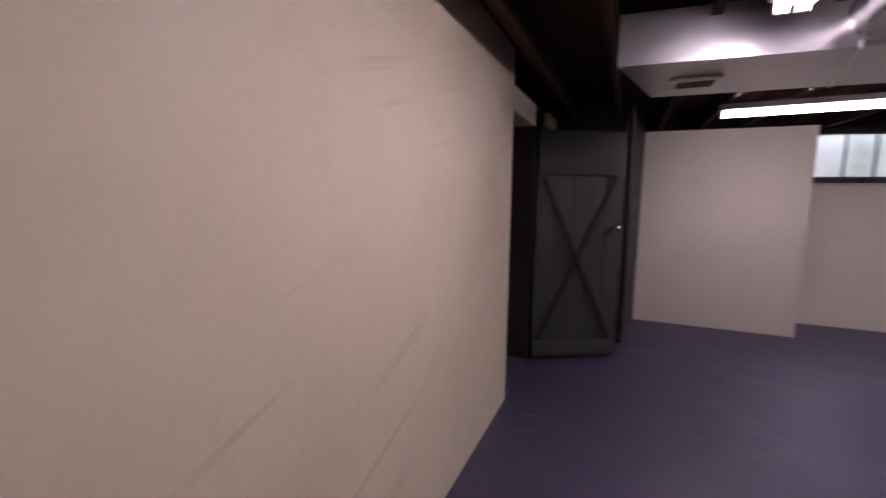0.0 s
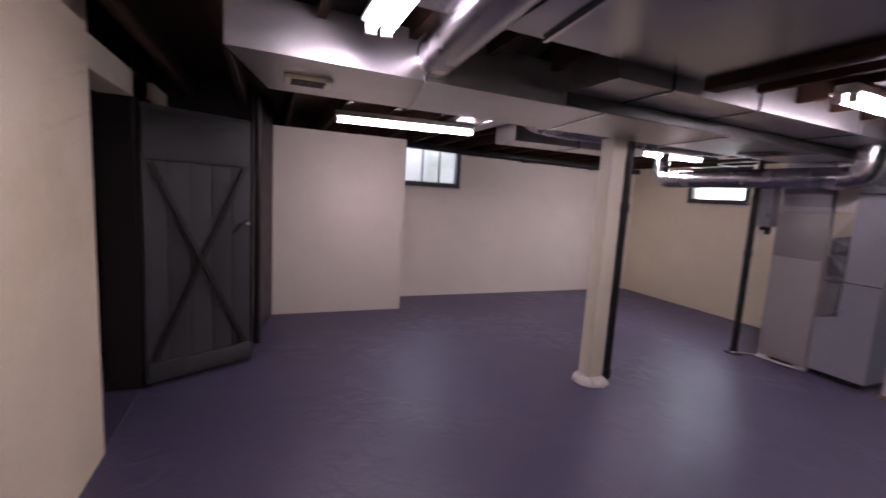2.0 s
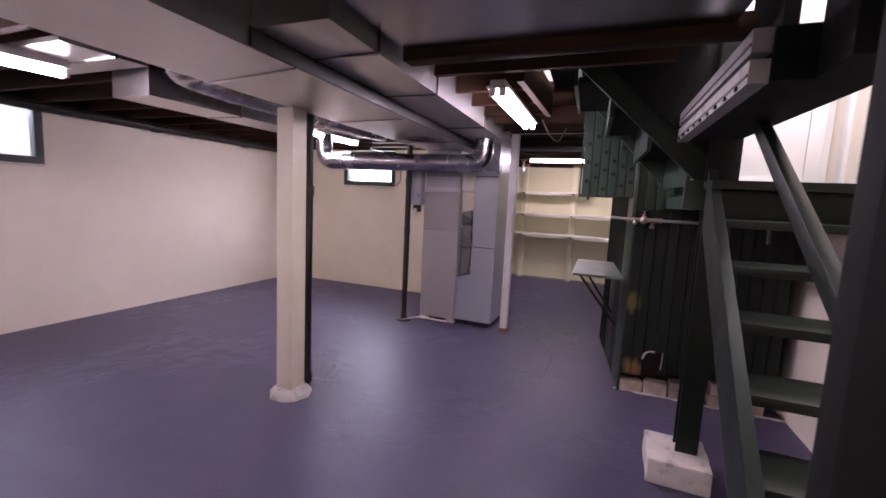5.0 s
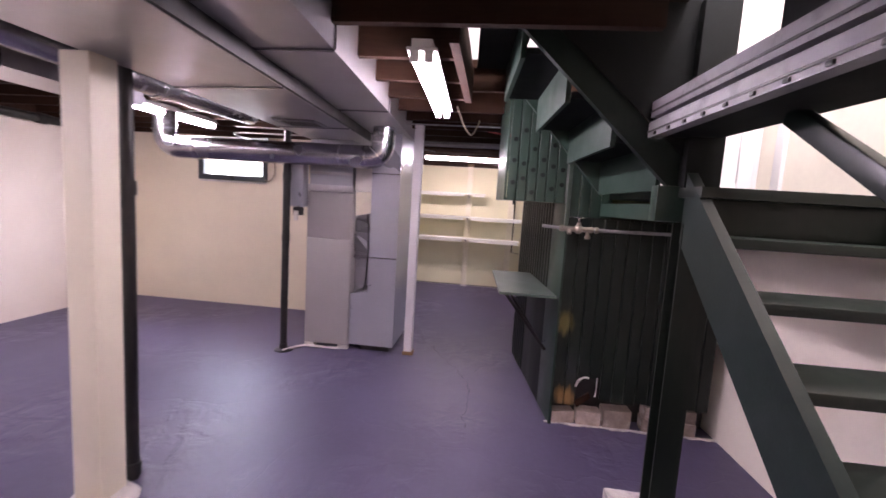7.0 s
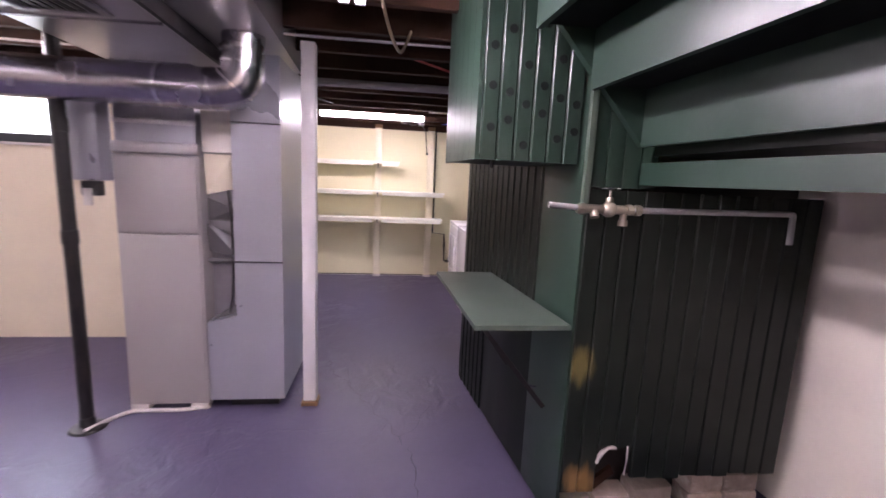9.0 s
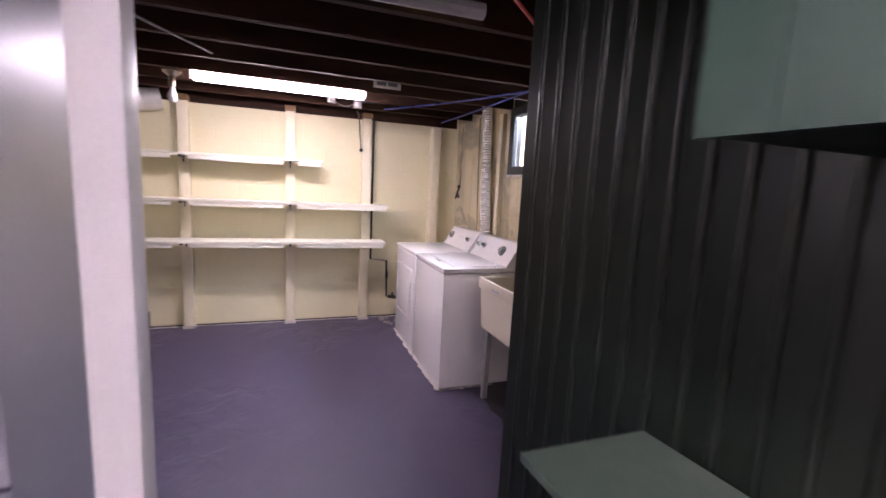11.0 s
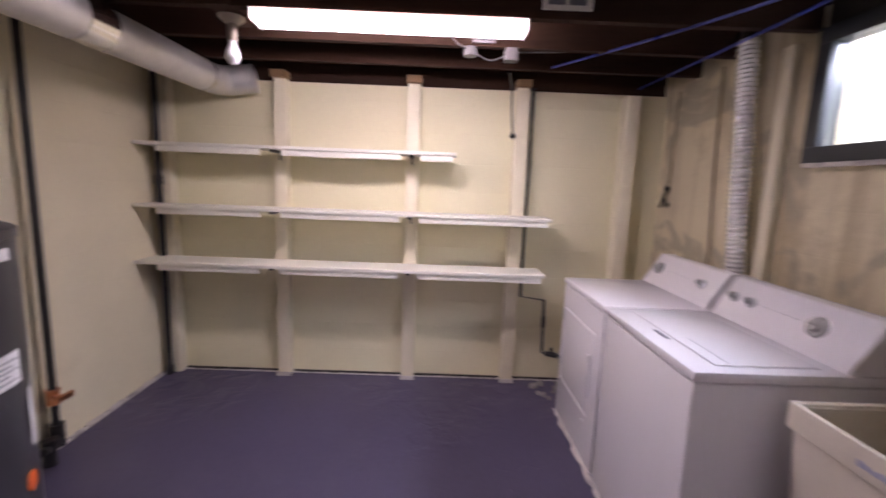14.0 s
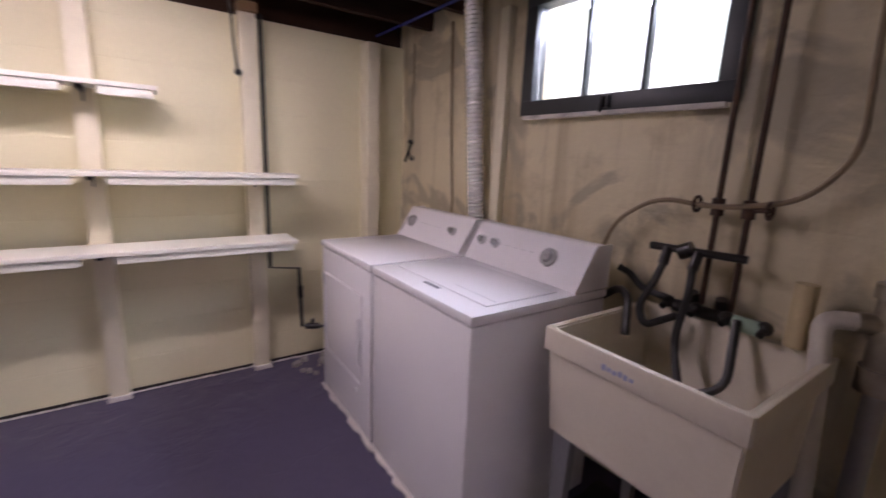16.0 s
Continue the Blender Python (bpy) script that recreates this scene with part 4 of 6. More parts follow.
stairs()
bm = B()
box(bm, 3.57, 3.90, 0.78, 1.09, 0, 0.14, 0.012)
bmesh.ops.subdivide_edges(bm, edges=bm.edges[:], cuts=3, use_grid_fill=True)
for v in bm.verts:
    v.co += Vector((noise.noise(v.co * 9), noise.noise(v.co * 9 + Vector((5, 0, 0))), 0)) * 0.008
    v.co.z = max(v.co.z, 0)
solid("concrete_footing", bm, PLASTER, "white painted concrete block under the steel post", "footing")

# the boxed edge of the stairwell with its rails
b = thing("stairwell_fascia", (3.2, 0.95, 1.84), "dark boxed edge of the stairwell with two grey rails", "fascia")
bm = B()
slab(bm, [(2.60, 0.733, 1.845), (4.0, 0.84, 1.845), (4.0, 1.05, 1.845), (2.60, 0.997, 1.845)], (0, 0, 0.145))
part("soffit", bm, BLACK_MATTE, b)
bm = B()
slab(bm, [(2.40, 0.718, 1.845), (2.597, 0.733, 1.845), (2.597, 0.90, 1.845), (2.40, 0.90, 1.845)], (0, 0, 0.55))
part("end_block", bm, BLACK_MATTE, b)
# added black panel that narrows the bright stairwell gap above the rails
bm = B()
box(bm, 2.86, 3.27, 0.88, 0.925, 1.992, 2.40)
part("gap_cover", bm, BLACK_MATTE, b)
for z, h in ((1.842, 0.066), (1.925, 0.066)):
    bm = B()
    slab(bm, [(2.61, 1.000, z), (4.12, 1.056, z), (4.12, 1.106, z), (2.61, 1.050, z)], (0, 0, h))
    rail = part("rail", bm, RAIL_GREY, b, "worn grey painted rail")
    bm = B()
    slab(bm, [(2.61, 1.051, z + h * 0.3), (4.12, 1.107, z + h * 0.3), (4.12, 1.110, z + h * 0.3), (2.61, 1.054, z + h * 0.3)], (0, 0, 0.008))
    part("groove", bm, BLACK_IRON, rail)
    if z < 1.9:
        for k in range(11):
            x = 2.70 + 0.128 * k
            y = 1.052 + 0.037 * (x - 2.61)
            bm = B()
            box(bm, x, x + 0.022, y - 0.002, y + 0.006, z + 0.004, z + 0.016, 0.002)
            part("screw_slot", bm, BLACK_IRON, rail)
bm = B()
for k in range(3):
    box(bm, 3.86 + 0.015 * k, 4.06, 1.06, 1.10 - 0.004 * k, 1.992 + 0.019 * k, 2.009 + 0.019 * k, 0.005)
solid("folded_cloth", bm, BLUE_CLOTH, "dark blue cloth folded on top of the rails", "cloth")


# ---- the green closet ----
def board_wall():
    w = thing("closet", (5.4, 0.7, 0), "dark green beadboard closet under the stairs, paint worn below", "closet")
    n, y0, y1 = 13, 0.205, 1.235
    step = (y1 - y0) / n
    for i in range(n):
        a, b = y0 + i * step + 0.0015, y0 + (i + 1) * step - 0.0015
        spans = [(0.205 + 0.006 * (i % 3), 1.455, BLACK_GREEN)]
        if i >= n - 2:
            spans = [(0.16, 1.455, WORN_BOARD)]
        elif i in (n - 3, n - 4):
            spans = [(0.375 - 0.012 * (i % 2), 1.455, BLACK_GREEN)]
        for lo, hi, mat in spans:
            bm = B()
            box(bm, 4.745, 4.763, a, b, lo, hi)
            bmesh.ops.bevel(bm, geom=[e for e in bm.edges if abs(e.verts[0].co.z - e.verts[1].co.z) > 0.05 and e.verts[0].co.x < 4.75], offset=0.005, segments=1, affect="EDGES")
            part("board", bm, mat, w, "board with the paint worn off" if mat is WORN_BOARD else "")
    # dark sheet stands in for the unlit closet inside, behind the hole
    bm = B()
    box(bm, 4.92, 4.94, 0.15, 1.24, 0.0, 1.5)
    part("interior_shade", bm, DARK_TRIM, w)
    for pts, r in (([(4.742, 0.947, 0.235), (4.741, 0.945, 0.30), (4.742, 0.944, 0.372)], 0.004), ([(4.742, 1.082, 0.30), (4.739, 1.07, 0.345), (4.738, 1.03, 0.372), (4.742, 1.0, 0.366)], 0.008)):
        bm = B()
        sweep(bm, pts, r, n=6)
        for v in bm.verts:
            v.co += noise.noise_vector(v.co * 60) * 0.004
        part("splinter", bm, PLASTER, w, "pale splintered edge of the hole")
    bm = B()
    slab(bm, [(4.80, 1.05, 0.12), (4.80, 0.96, 0.20), (4.80, 0.975, 0.235), (4.80, 1.07, 0.16)], (0.02, 0, 0))
    part("broken_piece", bm, JOIST, w, "dark broken board end inside the hole")
    # upper green boards below the stairs
    for i in range(4):
        a = 0.965 + i * 0.07
        bm = B()
        box(bm, 4.742, 4.76, a + 0.0015, a + 0.0685, 1.465, 2.25, 0.004)
        part("board", bm, GREEN, w)
    bm = B()
    box(bm, 4.725, 4.75, 1.236, 1.262, 1.36, 1.86, 0.004)
    part("corner_trim", bm, GREEN_LIGHT, w, "worn corner trim strip")
    # side wall, a little askew
    ang = math.atan2(0.185, 1.41)
    across = Matrix.Translation((4.75, 1.245, 0)) @ Matrix.Rotation(ang, 4, "Z")
    bm = B()
    box(bm, 0, 0.34, -0.02, 0.0, 0, 2.25, 0.003)
    bm.transform(across)
    part("corner_board", bm, GREEN, w, "smooth green corner board")
    m = 14
    for i in range(m):
        a = 0.342 + i * 0.080
        foot = 0.90 if a < 0.93 else 0.0
        bm = B()
        box(bm, a, a + 0.079, -0.02, 0.0, foot, 2.25)
        bmesh.ops.bevel(bm, geom=[e for e in bm.edges if abs(e.verts[0].co.z - e.verts[1].co.z) > 0.05 and e.verts[0].co.y > -0.01], offset=0.0025, segments=1, affect="EDGES")
        rod(bm, (a + 0.012, -0.005, foot), (a + 0.012, -0.005, 2.25), 0.011, n=16)
        bm.transform(across)
        part("board", bm, BLACK_GREEN, w)
    bm = B()
    box(bm, 0.342, 0.98, -0.022, -0.002, 0.0, 0.898, 0.003)
    bm.transform(across)
    part("lower_panel", bm, BLACK_GREEN, w)
    bm = B()
    bar(bm, (5.0, 1.274, 0.52), (5.12, 1.288, 0.47), 0.012, 0.006)
    part("hasp", bm, CHROME, w)


board_wall()


def hanging_box():
    c = thing("wall_cabinet", (5.05, 1.45, 1.55), "green beadboard box with peg holes hanging below the ceiling", "cabinet")
    z0, z1 = 1.55, 2.26
    n, a, b = 6, 1.262, 1.655
    step = (b - a) / n
    for i in range(n):
        y = a + i * step
        bm = B()
        box(bm, 4.80, 4.82, y + 0.001, y + step - 0.001, z0, z1)
        bmesh.ops.bevel(bm, geom=[e for e in bm.edges if abs(e.verts[0].co.z - e.verts[1].co.z) > 0.05 and e.verts[0].co.x < 4.81], offset=0.006, segments=1, affect="EDGES")
        brd = part("board", bm, GREEN, c)
        for z in (1.64, 1.79, 1.93) if i % 2 else (1.70, 1.80, 2.02):
            bm = B()
            rod(bm, (4.796, y + step * 0.45, z + 0.03 * ((i * 7) % 3 - 1)), (4.8005, y + step * 0.45, z + 0.03 * ((i * 7) % 3 - 1)), 0.0155, n=14)
            part("peg_hole", bm, BLACK_MATTE, brd)
    # added unseen panel that stops lamplight showing through the board gaps
    bm = B()
    box(bm, 4.8205, 4.832, 1.262, 1.654, z0 + 0.021, z1)
    part("light_block", bm, BLACK_GREEN, c)
    for i in range(6):
        x = 4.80 + i * 0.085
        y = 1.657 + 0.09 * (x - 4.8)
        bm = B()
        slab(bm, [(x + 0.001, y, z0), (x + 0.084, y + 0.0076, z0), (x + 0.084, y + 0.0076, z1), (x + 0.001, y, z1)], (0, 0.016, 0))
        part("side_board", bm, GREEN, c)
    bm = B()
    prism(bm, [(4.805, 1.262), (5.30, 1.30), (5.30, 1.70), (4.805, 1.657)], z0 + 0.002, z0 + 0.02)
    part("bottom", bm, BLACK_GREEN, c)
    bm = B()
    rod(bm, (4.83, 1.60, z0 - 0.03), (4.83, 1.60, z0 + 0.004), 0.008, n=10)
    part("hook", bm, BLACK_IRON, c)


hanging_box()


def fold_table():
    t = thing("drop_table", (5.1, 1.48, 0.92), "worn grey green drop leaf shelf on two black braces", "table")
    bm = B()
    slab(bm, [(4.70, 1.272, 0.908), (4.70, 1.655, 0.908), (5.65, 1.70, 0.908), (5.65, 1.367, 0.908)], (0, 0, 0.02))
    part("top", bm, GREEN_LIGHT, t)
    for x in (4.86, 5.30):
        bm = B()
        bar(bm, (x, 1.62, 0.905), (x, 1.30 + 0.09 * (x - 4.9), 0.50), 0.02, 0.02)
        part("brace", bm, BLACK_IRON, t)


fold_table()


def water_valve():
    v = thing("water_valve", (4.68, 0.9, 1.39), "old water pipe with a valve fixed across the closet front", "valve")
    bm = B()
    sweep(bm, [(4.69, 1.41, 1.395), (4.69, 1.25, 1.385), (4.69, 1.0, 1.385), (4.70, 0.41, 1.392), (4.70, 0.39, 1.39), (4.70, 0.385, 1.27)], 0.0115)
    part("pipe", bm, GREY_PIPE, v)
    bm = B()
    rod(bm, (4.69, 1.30, 1.385), (4.69, 1.08, 1.385), 0.017), rod(bm, (4.69, 1.175, 1.365), (4.69, 1.175, 1.43), 0.02, 0.013)
    bmesh.ops.create_uvsphere(bm, u_segments=14, v_segments=10, radius=0.03, matrix=pose(4.69, 1.175, 1.385))
    rod(bm, (4.69, 1.115, 1.385), (4.69, 1.115, 1.34), 0.013), rod(bm, (4.69, 1.115, 1.345), (4.69, 1.115, 1.325), 0.018)
    rod(bm, (4.69, 1.235, 1.385), (4.675, 1.235, 1.355), 0.016)
    for y in (1.05, 1.085, 1.27):
        rod(bm, (4.69, y, 1.385), (4.69, y + 0.022, 1.385), 0.021, n=8)
    part("valve_body", bm, BRASS_OLD, v)
    bm = B()
    rod(bm, (4.69, 1.175, 1.43), (4.69, 1.175, 1.462), 0.006)
    ring = [(4.69 + 0.034 * math.cos(k), 1.175 + 0.034 * math.sin(k), 1.462) for k in (2 * math.pi * i / 18 for i in range(19))]
    sweep(bm, ring, 0.0055, n=8, smooth=0)
    for k in range(3):
        t = 2.09 * k
        rod(bm, (4.69, 1.175, 1.462), (4.69 + 0.034 * math.cos(t), 1.175 + 0.034 * math.sin(t), 1.462), 0.004, n=6)
    part("handwheel", bm, CHROME, v)


water_valve()


def loose_brick(x, y, z, yaw, size=(0.10, 0.2, 0.085)):
    bm = B()
    box(bm, -size[0] / 2, size[0] / 2, -size[1] / 2, size[1] / 2, 0, size[2], 0.007)
    bmesh.ops.subdivide_edges(bm, edges=[e for e in bm.edges if e.calc_length() > 0.05], cuts=2)
    for v in bm.verts:
        v.co += noise.noise_vector(v.co * 22 + Vector((x * 9, y * 9, z))) * 0.004
        v.co.z = max(v.co.z, 0)
    ob = solid("brick", bm, BRICK, "pale worn brick under the closet wall", "brick", "bricks under the closet wall")
    ob.matrix_world = pose(x, y, z, 0, 0, yaw)


for x, y, z, yaw, size in ((4.825, 1.15, 0.006, 14, (0.10, 0.17, 0.085)), (4.83, 0.965, 0.006, -3, (0.11, 0.165, 0.10)), (4.83, 0.775, 0.006, 2, (0.11, 0.19, 0.13)),
                           (4.825, 0.515, 0.006, -2, (0.11, 0.175, 0.088)), (4.83, 0.51, 0.094, 3, (0.10, 0.17, 0.088)), (4.825, 0.335, 0.006, 2, (0.11, 0.165, 0.088)), (4.83, 0.335, 0.094, -3, (0.10, 0.165, 0.085))):
    loose_brick(x, y, z, yaw, size)


# ---- the furnace ----
def furnace():
    f = thing("furnace", (6.1, 3.05, 0), "grey upright furnace cabinet with sheet metal plenum, standing on feet", "furnace")
    bm = B()
    box(bm, 5.78, 6.45, 3.06, 3.51, 0.04, 1.535, 0.008)
    body = part("cabinet", bm, FURNACE, f)
    for lo, hi in ((0.06, 1.085), (1.095, 1.525)):
        bm = B()
        box(bm, 5.768, 5.781, 3.07, 3.50, lo, hi, 0.006)
        door = part("front_panel", bm, FURNACE, body)
    bm = B()
    prism(bm, [(5.80, 3.08), (6.44, 3.08), (6.44, 3.50), (5.80, 3.50)], 1.535, 2.03)
    part("plenum", bm, FURNACE_BLUE, f)
    bm = B()
    box(bm, 5.77, 5.81, 3.06, 3.51, 1.54, 1.60, 0.006), box(bm, 5.785, 5.80, 3.07, 3.50, 1.70, 1.725, 0.004)
    part("plenum_flange", bm, GALV, f)
    bm = B()
    slab(bm, [(5.785, 2.615, 0.06), (5.785, 3.055, 0.06), (5.785, 3.055, 0.56), (5.785, 2.885, 0.60), (5.785, 2.885, 2.12), (5.785, 2.615, 2.12)], (0.665, 0, 0))
    drop = part("return_drop", bm, FURNACE_BLUE, f)
    for z in (0.93, 1.73):
        bm = B()
        box(bm, 5.779, 5.786, 2.612, 2.888, z, z + 0.008)
        part("seam", bm, GALV_DULL, drop)
    bm = B()
    box(bm, 5.90, 5.915, 2.887, 3.055, 0.57, 1.54)
    part("back_plate", bm, GALV_GREY, f)
    bm = B()
    box(bm, 5.81, 6.4, 2.888, 3.056, 1.56, 1.80, 0.012)
    part("insulation_wrap", bm, CLOTH, f, "white insulation wrap")
    bm = B()
    slab(bm, [(5.88, 2.89, 1.36), (5.85, 3.053, 1.32), (5.83, 3.053, 1.555), (5.82, 2.89, 1.555)], (0.010, 0, 0))
    part("board_flap", bm, POST_CREAM, f, "cream board flap")
    for sheet, way in (([(5.82, 2.888, 1.24), (5.87, 3.054, 1.30), (5.87, 3.054, 1.17), (5.88, 2.888, 1.16)], (0.006, 0, 0)),
                       ([(5.88, 2.888, 1.05), (5.84, 3.054, 1.15), (5.87, 3.054, 0.98), (5.83, 2.888, 0.96)], (0.006, 0, 0)),
                       ([(5.84, 2.888, 0.93), (5.84, 3.054, 0.92), (5.89, 3.054, 0.90), (5.89, 2.888, 0.91)], (0.004, 0, 0.02)),
                       ([(5.89, 2.888, 0.66), (5.80, 3.054, 0.565), (5.88, 3.054, 0.565), (5.89, 2.888, 0.58)], (0.006, 0, 0))):
        bm = B()
        slab(bm, sheet, way)
        part("folded_sheet", bm, BRANCH_METAL, f, "crumpled sheet metal in the gap between the cabinets")
    bm = B()
    sweep(bm, [(5.84, 2.93, 1.35), (5.82, 2.91, 1.2), (5.82, 2.905, 0.95), (5.83, 2.92, 0.7), (5.86, 2.95, 0.60)], 0.006, n=8)
    part("wire", bm, RUBBER, f)
    for x, y in ((5.80, 3.08), (5.80, 3.42), (6.36, 3.08), (6.36, 3.42)):
        bm = B()
        box(bm, x - 0.02, x + 0.06, y - 0.01, y + 0.09, 0, 0.042, 0.006)
        part("foot", bm, PLASTER, f)
    bm = B()
    box(bm, 5.83, 6.40, 2.66, 2.95, 0, 0.062)
    part("base", bm, BLACK_IRON, f)
    bm = B()
    sweep(bm, [(5.55, 3.62, 0.015), (5.68, 3.56, 0.012), (5.76, 3.50, 0.012), (5.76, 3.2, 0.012), (5.8, 3.06, 0.012)], 0.012, n=8)
    part("drain_line", bm, PLASTER, f)


furnace()
bm = B()
box(bm, 5.68, 5.80, 3.515, 3.68, 1.38, 1.88, 0.006)
e = thing("switch_box", (5.7, 3.6, 1.3), "blue grey electrical box beside the furnace", "electrical box")
part("cabinet", bm, FURNACE_BLUE, e)
bm = B()
box(bm, 5.66, 5.72, 3.52, 3.60, 1.30, 1.378, 0.004)
part("switch", bm, BLACK_IRON, e)
bm = B()
box(bm, 5.645, 5.66, 3.545, 3.585, 1.25, 1.34, 0.003)
part("plug", bm, PVC, e)
bm = B()
sweep(bm, [(7.0, 4.5, 1.95), (6.98, 4.48, 1.7), (6.97, 4.55, 1.62), (6.99, 4.62, 1.64)], 0.008, n=8)
solid("cable", bm, CORD, "dark cable hanging beside the window", "cable")

# gas line behind the furnace
g = thing("gas_pipe", (6.49, 2.62, 0.85), "black gas pipe with an orange tag beside the furnace", "pipe")
bm = B()
sweep(bm, [(6.49, 2.62, 2.3), (6.49, 2.62, 1.2), (6.49, 2.62, 0.86)], 0.018, smooth=0)
rod(bm, (6.49, 2.62, 0.845), (6.49, 2.62, 0.90), 0.028), rod(bm, (6.49, 2.62, 0.98), (6.49, 2.62, 1.03), 0.028), rod(bm, (6.49, 2.62, 1.0), (6.49, 2.665, 1.0), 0.016), rod(bm, (6.49, 2.62, 0.90), (6.49, 2.62, 0.98), 0.022)
part("pipe", bm, BLACK_IRON, g)
bm = B()
box(bm, 6.466, 6.471, 2.598, 2.655, 1.075, 1.215, 0.002)
part("tag", bm, ORANGE, g, "orange paper tag")


# ---- the laundry: machines ----
def machine(x0, x1, label, kind):
    y0, y1, h = 0.46, 1.145, 0.915
    m = thing(kind, ((x0 + x1) / 2, 0.8, 0), label, kind.replace("_", " "))
    bm = B()
    box(bm, x0 + 0.004, x1 - 0.004, y0, y1 - 0.006, 0.012, h - 0.04, 0.012)
    body = part("cabinet", bm, ENAMEL, m)
    bm = B()
    box(bm, x0, x1, y0 - 0.005, y1, h - 0.036, h, 0.012)
    lid_top = part("top", bm, ENAMEL, m)
    bm = B()
    outline = [(x0 + 0.01, 0.45, h), (x0 + 0.01, 0.645, h), (x0 + 0.01, 0.62, h + 0.03), (x0 + 0.01, 0.545, h + 0.165), (x0 + 0.01, 0.52, h + 0.178), (x0 + 0.01, 0.45, h + 0.17)]
    slab(bm, outline, (x1 - x0 - 0.02, 0, 0))
    bmesh.ops.bevel(bm, geom=bm.edges[:], offset=0.006, segments=2, affect="EDGES")
    con = part("console", bm, ENAMEL, m)
    for xe in (x0 + 0.006, x1 - 0.012):
        bm = B()
        slab(bm, [(xe, 0.45, h + 0.001), (xe, 0.65, h + 0.001), (xe, 0.54, h + 0.176), (xe, 0.45, h + 0.176)], (0.006, 0, 0))
        part("end_cap", bm, ENAMEL, con)
    face = Vector((0, 0.135, 0.075)).normalized()
    spots = ((0.86, 0.03), (0.22, 0.02)) if kind == "dryer" else ((0.88, 0.02), (0.74, 0.02), (0.28, 0.033))
    for s, r in spots:
        c = Vector((x0 + (x1 - x0) * s, 0.585, h + 0.095))
        bm = B()
        rod(bm, c, c + face * 0.012, r * 1.25, r * 1.2, n=24)
        dial = part("dial", bm, KNOB if r > 0.025 else ENAMEL_SHADE, con, "grey dial ring")
        bm = B()
        rod(bm, c + face * 0.012, c + face * 0.03, r * 0.8, r * 0.7, n=20)
        bar(bm, c + face * 0.03 + Vector((-r * 0.6, 0, 0)), c + face * 0.03 + Vector((r * 0.6, 0, 0)), 0.006, 0.008)
        part("knob", bm, KNOB, dial, "chrome knob")
    for k in range(5):
        x = x0 + (x1 - x0) * (0.4 + 0.07 * k)
        bm = B()
        bar(bm, (x, 0.5875 - 0.001 * (k % 2), h + 0.0985), (x + 0.02, 0.5875, h + 0.0985), 0.003, 0.003)
        part("printed_mark", bm, ENAMEL_SHADE, con)
    if kind == "washing_machine":
        bm = B()
        box(bm, x0 + 0.05, x1 - 0.05, 0.70, y1 - 0.10, h + 0.0005, h + 0.006, 0.003)
        lid = part("lid", bm, ENAMEL, lid_top)
        bm = B()
        box(bm, x0 + 0.30, x0 + 0.40, y1 - 0.085, y1 - 0.070, h + 0.0008, h + 0.003)
        part("lid_slot", bm, INK, m)
        bm = B()
        box(bm, x0 + 0.06, x0 + 0.30, 0.99, 0.993, h + 0.0065, h + 0.0075)
        part("lid_crease", bm, ENAMEL_SHADE, lid_top)
    else:
        bm = B()
        box(bm, x0 + 0.09, x1 - 0.07, y1 - 0.008, y1 + 0.002, 0.28, 0.74, 0.012)
        door = part("door", bm, ENAMEL, m)
        bm = B()
        box(bm, x0 + 0.10, x0 + 0.115, y1 + 0.001, y1 + 0.018, 0.38, 0.62, 0.004)
        part("handle", bm, ENAMEL, door)
        for z in (0.36, 0.66):
            bm = B()
            box(bm, x1 - 0.072, x1 - 0.05, y1 - 0.006, y1 + 0.008, z, z + 0.07, 0.003)
            part("hinge", bm, ENAMEL_SHADE, m)
        bm = B()
        rod(bm, (x0 + 0.16, y1 - 0.002, 0.22), (x0 + 0.16, y1 + 0.004, 0.22), 0.012)
        part("button", bm, ENAMEL_SHADE, m)
    for x in (x0 + 0.05, x1 - 0.05):
        for y in (y0 + 0.06, y1 - 0.06):
            bm = B()
            rod(bm, (x, y, 0), (x, y, 0.014), 0.025)
            part("foot", bm, RUBBER, m)


machine(7.70, 8.424, "white top loading washing machine beside the laundry sink", "washing_machine")
machine(8.446, 9.115, "white clothes dryer with a hinged front door", "dryer")


def ragged_strip(name, path, w, label):
    """A ragged spill of pale paint along the foot of something."""
    bm = B()
    rng = random.Random(4)
    rows = []
    for a, b in zip(path, path[1:]):
        a, b = Vector(a), Vector(b)
        n = max(2, int((b - a).length / 0.03))
        side = (b - a).normalized().cross(Vector((0, 0, 1)))
        for i in range(n + 1):
            p = a.lerp(b, i / n)
            rows.append((bm.verts.new(p - side * w), bm.verts.new(p + side * w * rng.uniform(-0.3, 1.3))))
    for p, q in zip(rows, rows[1:]):
        bm.faces.new((p[0], p[1], q[1], q[0]))
    for v in bm.verts:
        v.co.z = 0.004
    ex = bmesh.ops.extrude_face_region(bm, geom=bm.faces[:])
    for v in [g for g in ex["geom"] if isinstance(g, bmesh.types.BMVert)]:
        v.co.z = 0.010
    bmesh.ops.recalc_face_normals(bm, faces=bm.faces[:])
    solid(name, bm, PLASTER, label, "paint", kind="structure")


ragged_strip("trim_paint_edge", [(9.12, 1.15, 0), (7.70, 1.15, 0), (7.70, 0.7, 0)], 0.015, "ragged pale paint edge round the machines")
ragged_strip("trim_brick_crust", [(4.765, 1.27, 0), (4.765, 0.12, 0)], 0.016, "crumbled pale mortar along the foot of the bricks")
